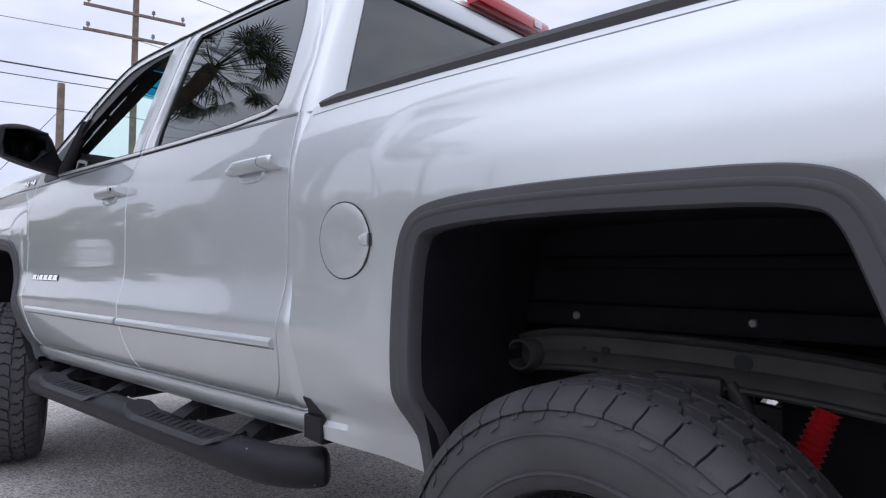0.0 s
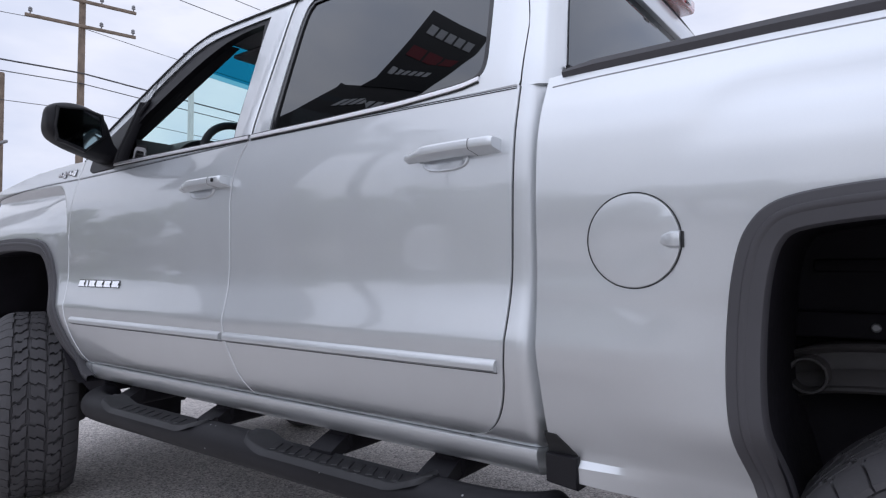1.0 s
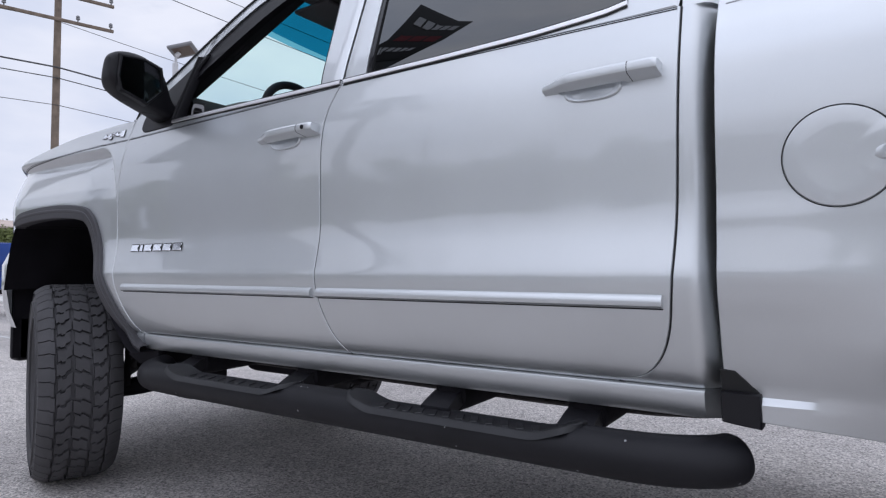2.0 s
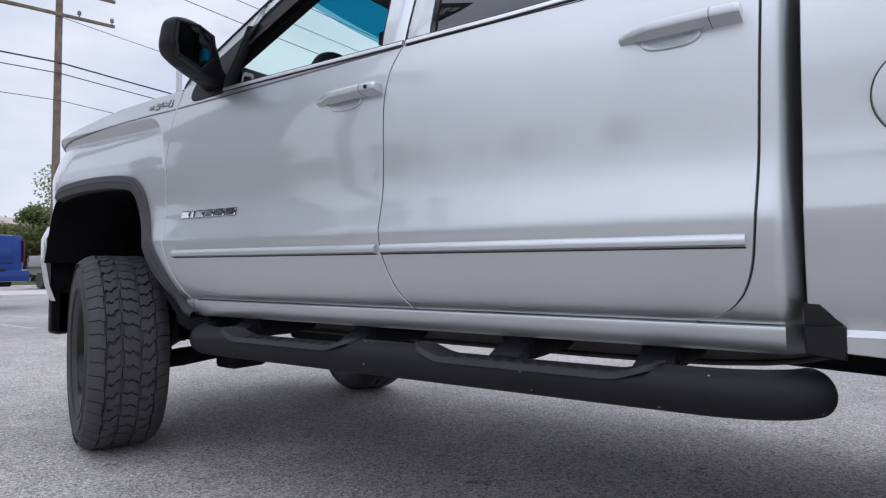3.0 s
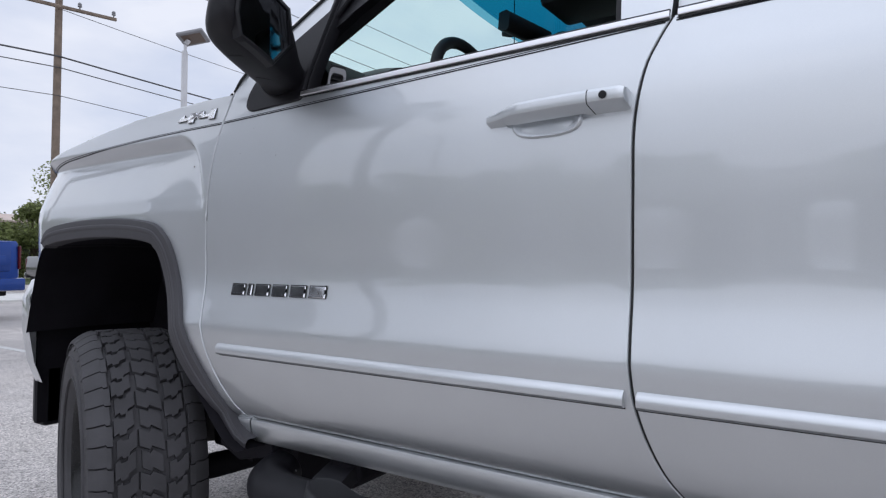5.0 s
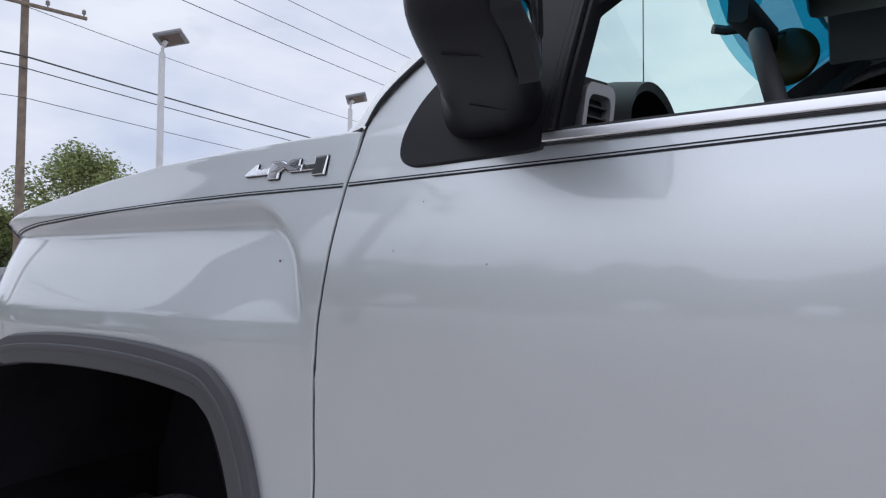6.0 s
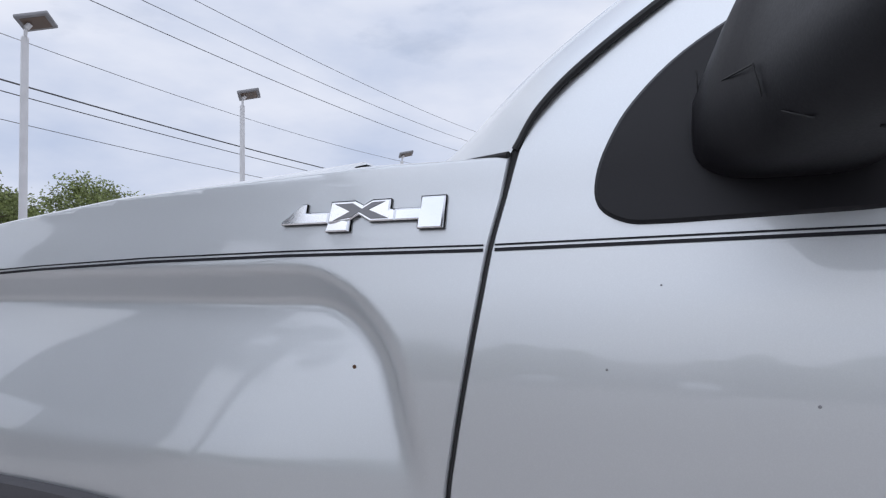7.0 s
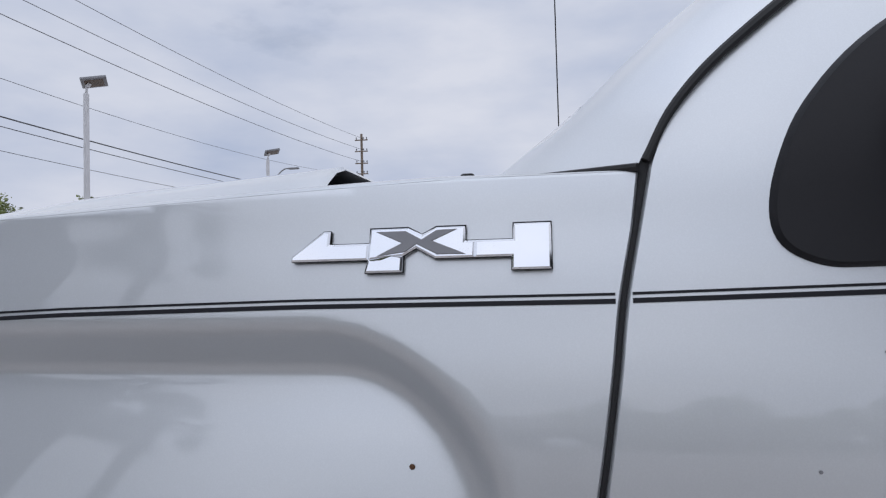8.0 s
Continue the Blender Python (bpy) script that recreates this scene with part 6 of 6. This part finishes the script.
def tree(base, height, width, seed, label, leaf=0.16, count=140, mat=None, n_clumps=26, trunk=0.22, low=0.35):
    rng = random.Random(seed)
    t = thing("tree", label, "tree", Matrix.Translation(base), "trees along the road")
    tr = bmesh.new()
    lean = Vector((rng.uniform(-0.3, 0.3), rng.uniform(-0.3, 0.3), 0))
    tube([(0, 0, -0.2), tuple(lean * 0.3 + Vector((0, 0, height * 0.25))), tuple(lean + Vector((0, 0, height * 0.55))), tuple(lean * 1.6 + Vector((0, 0, height * 0.85)))], [trunk * 1.3, trunk, trunk * 0.6, trunk * 0.15], 10, bm=tr)
    clumps = []
    for k in range(n_clumps):
        ang = rng.uniform(0, 2 * math.pi)
        u = rng.random()
        zz = height * (low + (0.97 - low) * u)
        rr = width * 0.5 * math.sqrt(max(0.06, 1 - (2 * u - 0.75) ** 2)) * rng.uniform(0.35, 1.0)
        c = Vector((math.cos(ang) * rr, math.sin(ang) * rr, zz)) + lean
        clumps.append((c, width * rng.uniform(0.10, 0.19)))
        if k % 2 == 0:
            s = lean * 0.6 + Vector((0, 0, height * rng.uniform(0.28, 0.5)))
            tube([tuple(s), tuple(s.lerp(c, 0.5) + Vector((0, 0, 0.2))), tuple(c)], [trunk * 0.4, trunk * 0.25, trunk * 0.08], 6, bm=tr)
    part("trunk", tr, BARK, t)
    me = crown_mesh(rng, clumps, width, leaf, count, height * low * 0.8)
    me.materials.append(mat or LEAF)
    c = new("crown", me)
    c.parent = t
    return t


tree(Vector((-40, 21.4, 0)), 8.75, 9.4, 3, "broad green tree with open ragged crown", leaf=0.12, count=330, n_clumps=42, low=0.5)
tree(Vector((-40, 31.2, 0)), 7.9, 9.6, 8, "broad green tree beside the road", leaf=0.12, count=360, n_clumps=44, low=0.5)
tree(Vector((-41, 26.0, 0)), 7.2, 7.0, 9, "low green tree beside the road", leaf=0.11, count=400, n_clumps=30)
for y, h, w, seed in ((14.6, 4.2, 5.0, 12), (17.0, 4.0, 4.6, 13), (19.2, 5.2, 5.0, 15), (22.4, 4.6, 5.5, 17)):
    tree(Vector((-46, y, 0)), h, w, seed, "low green bushy tree behind the car park", leaf=0.12, count=240, n_clumps=30, low=0.08)
for y, h, seed in ((20.2, 8.6, 19), (23.4, 8.0, 23)):
    tree(Vector((-70, y, 0)), h, 5.0, seed, "thin pine with flat sparse crown", leaf=0.16, count=150, mat=LEAFDARK, n_clumps=18, low=0.6)
tree(Vector((-38, 36, 0)), 7.5, 7.0, 27, "round green tree beside the road", count=180, n_clumps=24, low=0.2)
tree(Vector((-40, 48, 0)), 8.0, 8.0, 29, "round green tree beside the road", count=160, n_clumps=24, low=0.2)
ROOFTILE = surface("faded_red_roof", (0.52, 0.42, 0.37), 0.8, 0, 0.15, 1.0, 20, 0.2)
far = thing("low_building", "long pale low house with a faded red roof behind the trees", "building", Matrix.Translation((-62, 22, 0)))
part("wall", box(-4, 4, -9, 9, 0, 4.6, bevel=0.05), STUCCO, far)
part("roof", loft([[(-4.8, y, 4.6), (-4.8, y, 4.75), (0.0, y, 5.6), (4.8, y, 4.75), (4.8, y, 4.6)] for y in (-9.8, 9.8)], True, True), ROOFTILE, far, "faded red pitched roof")
for k in range(4):
    part("window", box(3.98, 4.06, -7.5 + k * 4.2, -5.7 + k * 4.2, 1.4, 3.2, bevel=0.02), SHOPGLASS, far)


def palm(base, height, seed, label):
    rng = random.Random(seed)
    t = thing("palm_tree", label, "palm tree", Matrix.Translation(base))
    pts = [(0.05 * math.sin(k), 0.05 * math.cos(k * 1.3), height * k / 24) for k in range(25)]
    part("trunk", tube(pts, [0.20 + (0.02 if k % 2 else 0) for k in range(25)], 14), BARK, t)
    verts, faces = [], []
    top = Vector((0, 0, height))
    for k in range(46):
        ang = rng.uniform(0, 2 * math.pi)
        el = rng.uniform(-0.9, 1.3)
        d = Vector((math.cos(ang) * math.cos(el), math.sin(ang) * math.cos(el), math.sin(el)))
        tip = top + d * rng.uniform(1.1, 1.5)
        side = d.cross(Vector((0, 0, 1))).normalized()
        up = side.cross(d)
        stem = len(verts)
        verts += [top + side * 0.02, tip + side * 0.015, tip - side * 0.015, top - side * 0.02]
        faces.append((stem, stem + 1, stem + 2, stem + 3))
        for j in range(26):
            a = -1.9 + 3.8 * j / 25
            e = (d * math.cos(a) + side * math.sin(a)).normalized()
            ln = rng.uniform(0.7, 1.05) * (0.75 + 0.25 * math.cos(a))
            n = d * -math.sin(a) + side * math.cos(a)
            droop = Vector((0, 0, -0.25 * ln))
            i = len(verts)
            verts += [tip, tip + e * ln * 0.55 + n * 0.022 + droop * 0.2, tip + e * ln + droop, tip + e * ln * 0.55 - n * 0.022 + droop * 0.2]
            faces.append((i, i + 1, i + 2, i + 3))
    me = bpy.data.meshes.new("crown")
    me.from_pydata([tuple(v) for v in verts], [], faces)
    me.materials.append(FROND)
    c = new("crown", me)
    c.parent = t
    return t


palm(Vector((-10.6, -2.25, 0)), 9.6, 2, "fan palm with a dense dark crown")


# ---- parked vehicles beyond ----
def parked_pickup(m, paint, label):
    v = thing("parked_pickup", label, "pickup truck", m, "parked vehicles")
    b = bmesh.new()
    rings = []
    for x, zb, zt, w in ((0.0, 0.62, 1.42, 0.93), (0.03, 0.60, 1.45, 0.97), (1.9, 0.58, 1.45, 1.0), (3.6, 0.56, 1.42, 1.0), (5.4, 0.58, 1.28, 0.98), (5.65, 0.6, 1.2, 0.90)):
        rings.append([(x, y * w, z) for y, z in ((-0.90, zb), (-1.0, zb + 0.15), (-1.0, (zb + zt) / 2), (-0.97, zt - 0.05), (-0.93, zt), (0.93, zt), (0.97, zt - 0.05), (1.0, (zb + zt) / 2), (1.0, zb + 0.15), (0.90, zb))])
    loft(rings, True, True, b)
    part("body", b, paint, v)
    c = bmesh.new()
    cab = []
    for z, xa, xb, w in ((1.40, 1.75, 4.25, 0.95), (1.55, 1.78, 4.0, 0.92), (1.88, 1.92, 3.35, 0.78), (1.95, 2.05, 3.2, 0.70)):
        cab.append([(xa, -w, z), (xb, -w, z), (xb, w, z), (xa, w, z)])
    loft(cab, True, True, c)
    cabin = part("cab", c, paint, v)
    part("rear_window", box(1.74, 1.80, -0.68, 0.68, 1.52, 1.84, bevel=0.01, m=Matrix.Rotation(radians(0), 4, 'Y')), SHOPGLASS, cabin)
    gate = part("tailgate", box(-0.035, 0.02, -0.76, 0.76, 0.88, 1.44, bevel=0.02), paint, v)
    part("gate_panel", box(-0.045, -0.03, -0.66, 0.66, 0.98, 1.18, bevel=0.008), paint, gate)
    part("gate_handle", box(-0.055, -0.03, -0.16, 0.16, 1.30, 1.37, bevel=0.008), BLACK, gate)
    part("gate_emblem", box(-0.050, -0.03, -0.17, 0.17, 1.20, 1.26, bevel=0.005), SIGNRED, gate, "red emblem bars")
    part("plate", box(-0.20, -0.17, -0.16, 0.16, 0.70, 0.84, bevel=0.006), SIGNWHITE, v)
    for s in (-1, 1):
        part("tail_lamp", box(-0.04, 0.06, s * 0.945 - 0.022, s * 0.945 + 0.022, 0.92, 1.36, bevel=0.015), DIMRED, v)
    part("rear_bumper", box(-0.19, 0.03, -0.96, 0.96, 0.52, 0.76, bevel=0.04), paint, v)
    part("bumper_pad", box(-0.20, 0.0, -0.45, 0.45, 0.73, 0.775, bevel=0.01), BLACK, v)
    for x, y in ((1.15, -0.83), (1.15, 0.83), (4.75, -0.83), (4.75, 0.83)):
        w = lathe([(0.0, -0.10), (0.24, -0.11), (0.30, -0.13), (0.38, -0.12), (0.40, -0.05), (0.40, 0.05), (0.38, 0.12), (0.0, 0.10)], 28)
        w.transform(Matrix.Translation((x, y, 0.40)))
        part("wheel", w, RUBBER, v)
    part("floor", box(0.1, 5.4, -0.8, 0.8, 0.42, 0.60, bevel=0.03), UNDER, v)
    return v


parked_pickup(pose(-12.3, 3.84, 0, 0, 0, 195) @ Matrix.Diagonal((1.08, 1.06, 1.09, 1)), BLUE, "bright blue pickup truck parked tail-on")
parked_pickup(pose(-28.2, 12.3, 0, 0, 0, 0), DARKCAR, "dark pickup truck parked farther off")


# ---- behind the camera: sign, added shop ----
sign = thing("pylon_sign", "tall black pylon sign with pale lettering bars", "sign")
c0, c1 = Vector((-9.1, -6.1, 0)), Vector((-7.7, -7.75, 0))
dirw = (c1 - c0)
wid = dirw.length
dirw.normalize()
nrm = Vector((0.76, 0.65, 0))
sm = Matrix((( dirw.x, nrm.x, 0, c0.x), (dirw.y, nrm.y, 0, c0.y), (0, 0, 1, 0), (0, 0, 0, 1)))
part("board", box(0, wid, -0.35, 0, 12.5, 17.5, bevel=0.03, m=sm), SIGNBLACK, sign)
part("board", box(-0.75, wid, -0.40, -0.05, 4.0, 12.6, bevel=0.03, m=sm), SIGNBLACK, sign)
part("leg", box(0.1, wid - 0.1, -0.3, -0.1, 0, 4.0, bevel=0.02, m=sm), GREYCLAD, sign)
for z0, z1, u0, u1, n, mt in ((16.3, 16.8, 0.25, wid - 0.2, 5, SIGNWHITE), (14.9, 15.5, 0.2, wid - 0.2, 3, SIGNRED), (13.75, 14.15, 0.15, wid - 0.5, 6, SIGNWHITE), (10.6, 11.3, 0.2, wid - 0.3, 6, SIGNWHITE)):
    for k in range(n):
        w = (u1 - u0) / n
        part("letter_bar", box(u0 + k * w + 0.04, u0 + (k + 1) * w - 0.04, -0.01, 0.02, z0, z1, m=sm), mt, sign)

# unseen building, added to give the paint something to reflect
shop = thing("unseen_showroom", "unseen low pale showroom with dark glass, added for reflections", "building", Matrix.Translation((-4, -54, 0)))
part("wall", box(-24, 20, -10, 0, 0, 4.6, bevel=0.04), STUCCO, shop)
part("fascia", box(-24.4, 20.4, -10.3, 0.6, 4.6, 6.3, bevel=0.05), STUCCO, shop)
part("roof_edge", box(-24.6, 20.6, -10.5, 0.8, 6.3, 6.5, bevel=0.03), WHITEPOLE, shop)
for k in range(8):
    x = -22 + k * 5.2
    wnd = part("shop_window", box(x, x + 4.2, -0.02, 0.05, 0.3, 3.9, bevel=0.01), SHOPGLASS, shop)
    part("mullion", box(x + 2.06, x + 2.14, 0.05, 0.09, 0.3, 3.9), WHITEPOLE, wnd)
    part("pillar", box(x - 0.62, x - 0.38, 0.0, 0.35, 0, 4.6, bevel=0.02), STUCCO, shop)
# trees along the far side of the lot
rng_far = random.Random(77)
for k in range(34):
    az = radians(183 + k * 3.5 + rng_far.uniform(-1.3, 1.3))
    d = rng_far.uniform(48, 64)
    h = rng_far.uniform(6.0, 9.5)
    tree(Vector((d * math.cos(az), d * math.sin(az), 0)), h, h * rng_far.uniform(0.9, 1.3), 100 + k, "round green tree at the edge of the car park", leaf=0.36, count=70, n_clumps=26, low=0.10)
# palms in a row beside the sign
for k, h in enumerate((9.3, 10.0, 9.6)):
    palm(Vector((-10.6, -10.2, 0)) + Vector((0.656, -0.755, 0)) * (1.9 * (k - 1)), h, 30 + k, "tall fan palm with a slim bare trunk")
# vehicles parked across the lot
WHITECAR = car_paint("white_paint", (0.72, 0.73, 0.74), 0.0, 0.4, 1.5)
for x, y, turn, paint, label in ((-41.0, -14.5, 8, WHITECAR, "white pickup truck parked across the lot"), (-38.5, -20.6, 12, DARKCAR, "dark pickup truck parked across the lot"), (-34.5, -26.4, 20, SILVER, "silver pickup truck parked across the lot"),
                                 (-24.0, -35.5, 70, WHITECAR, "white pickup truck parked across the lot"), (-15.6, -37.6, 84, DARKCAR, "dark pickup truck parked across the lot"), (-8.0, -38.0, 90, WHITECAR, "white pickup truck parked across the lot"),
                                 (0.5, -38.2, 92, SILVER, "silver pickup truck parked across the lot")):
    parked_pickup(pose(x, y, 0, 0, 0, turn), paint, label)
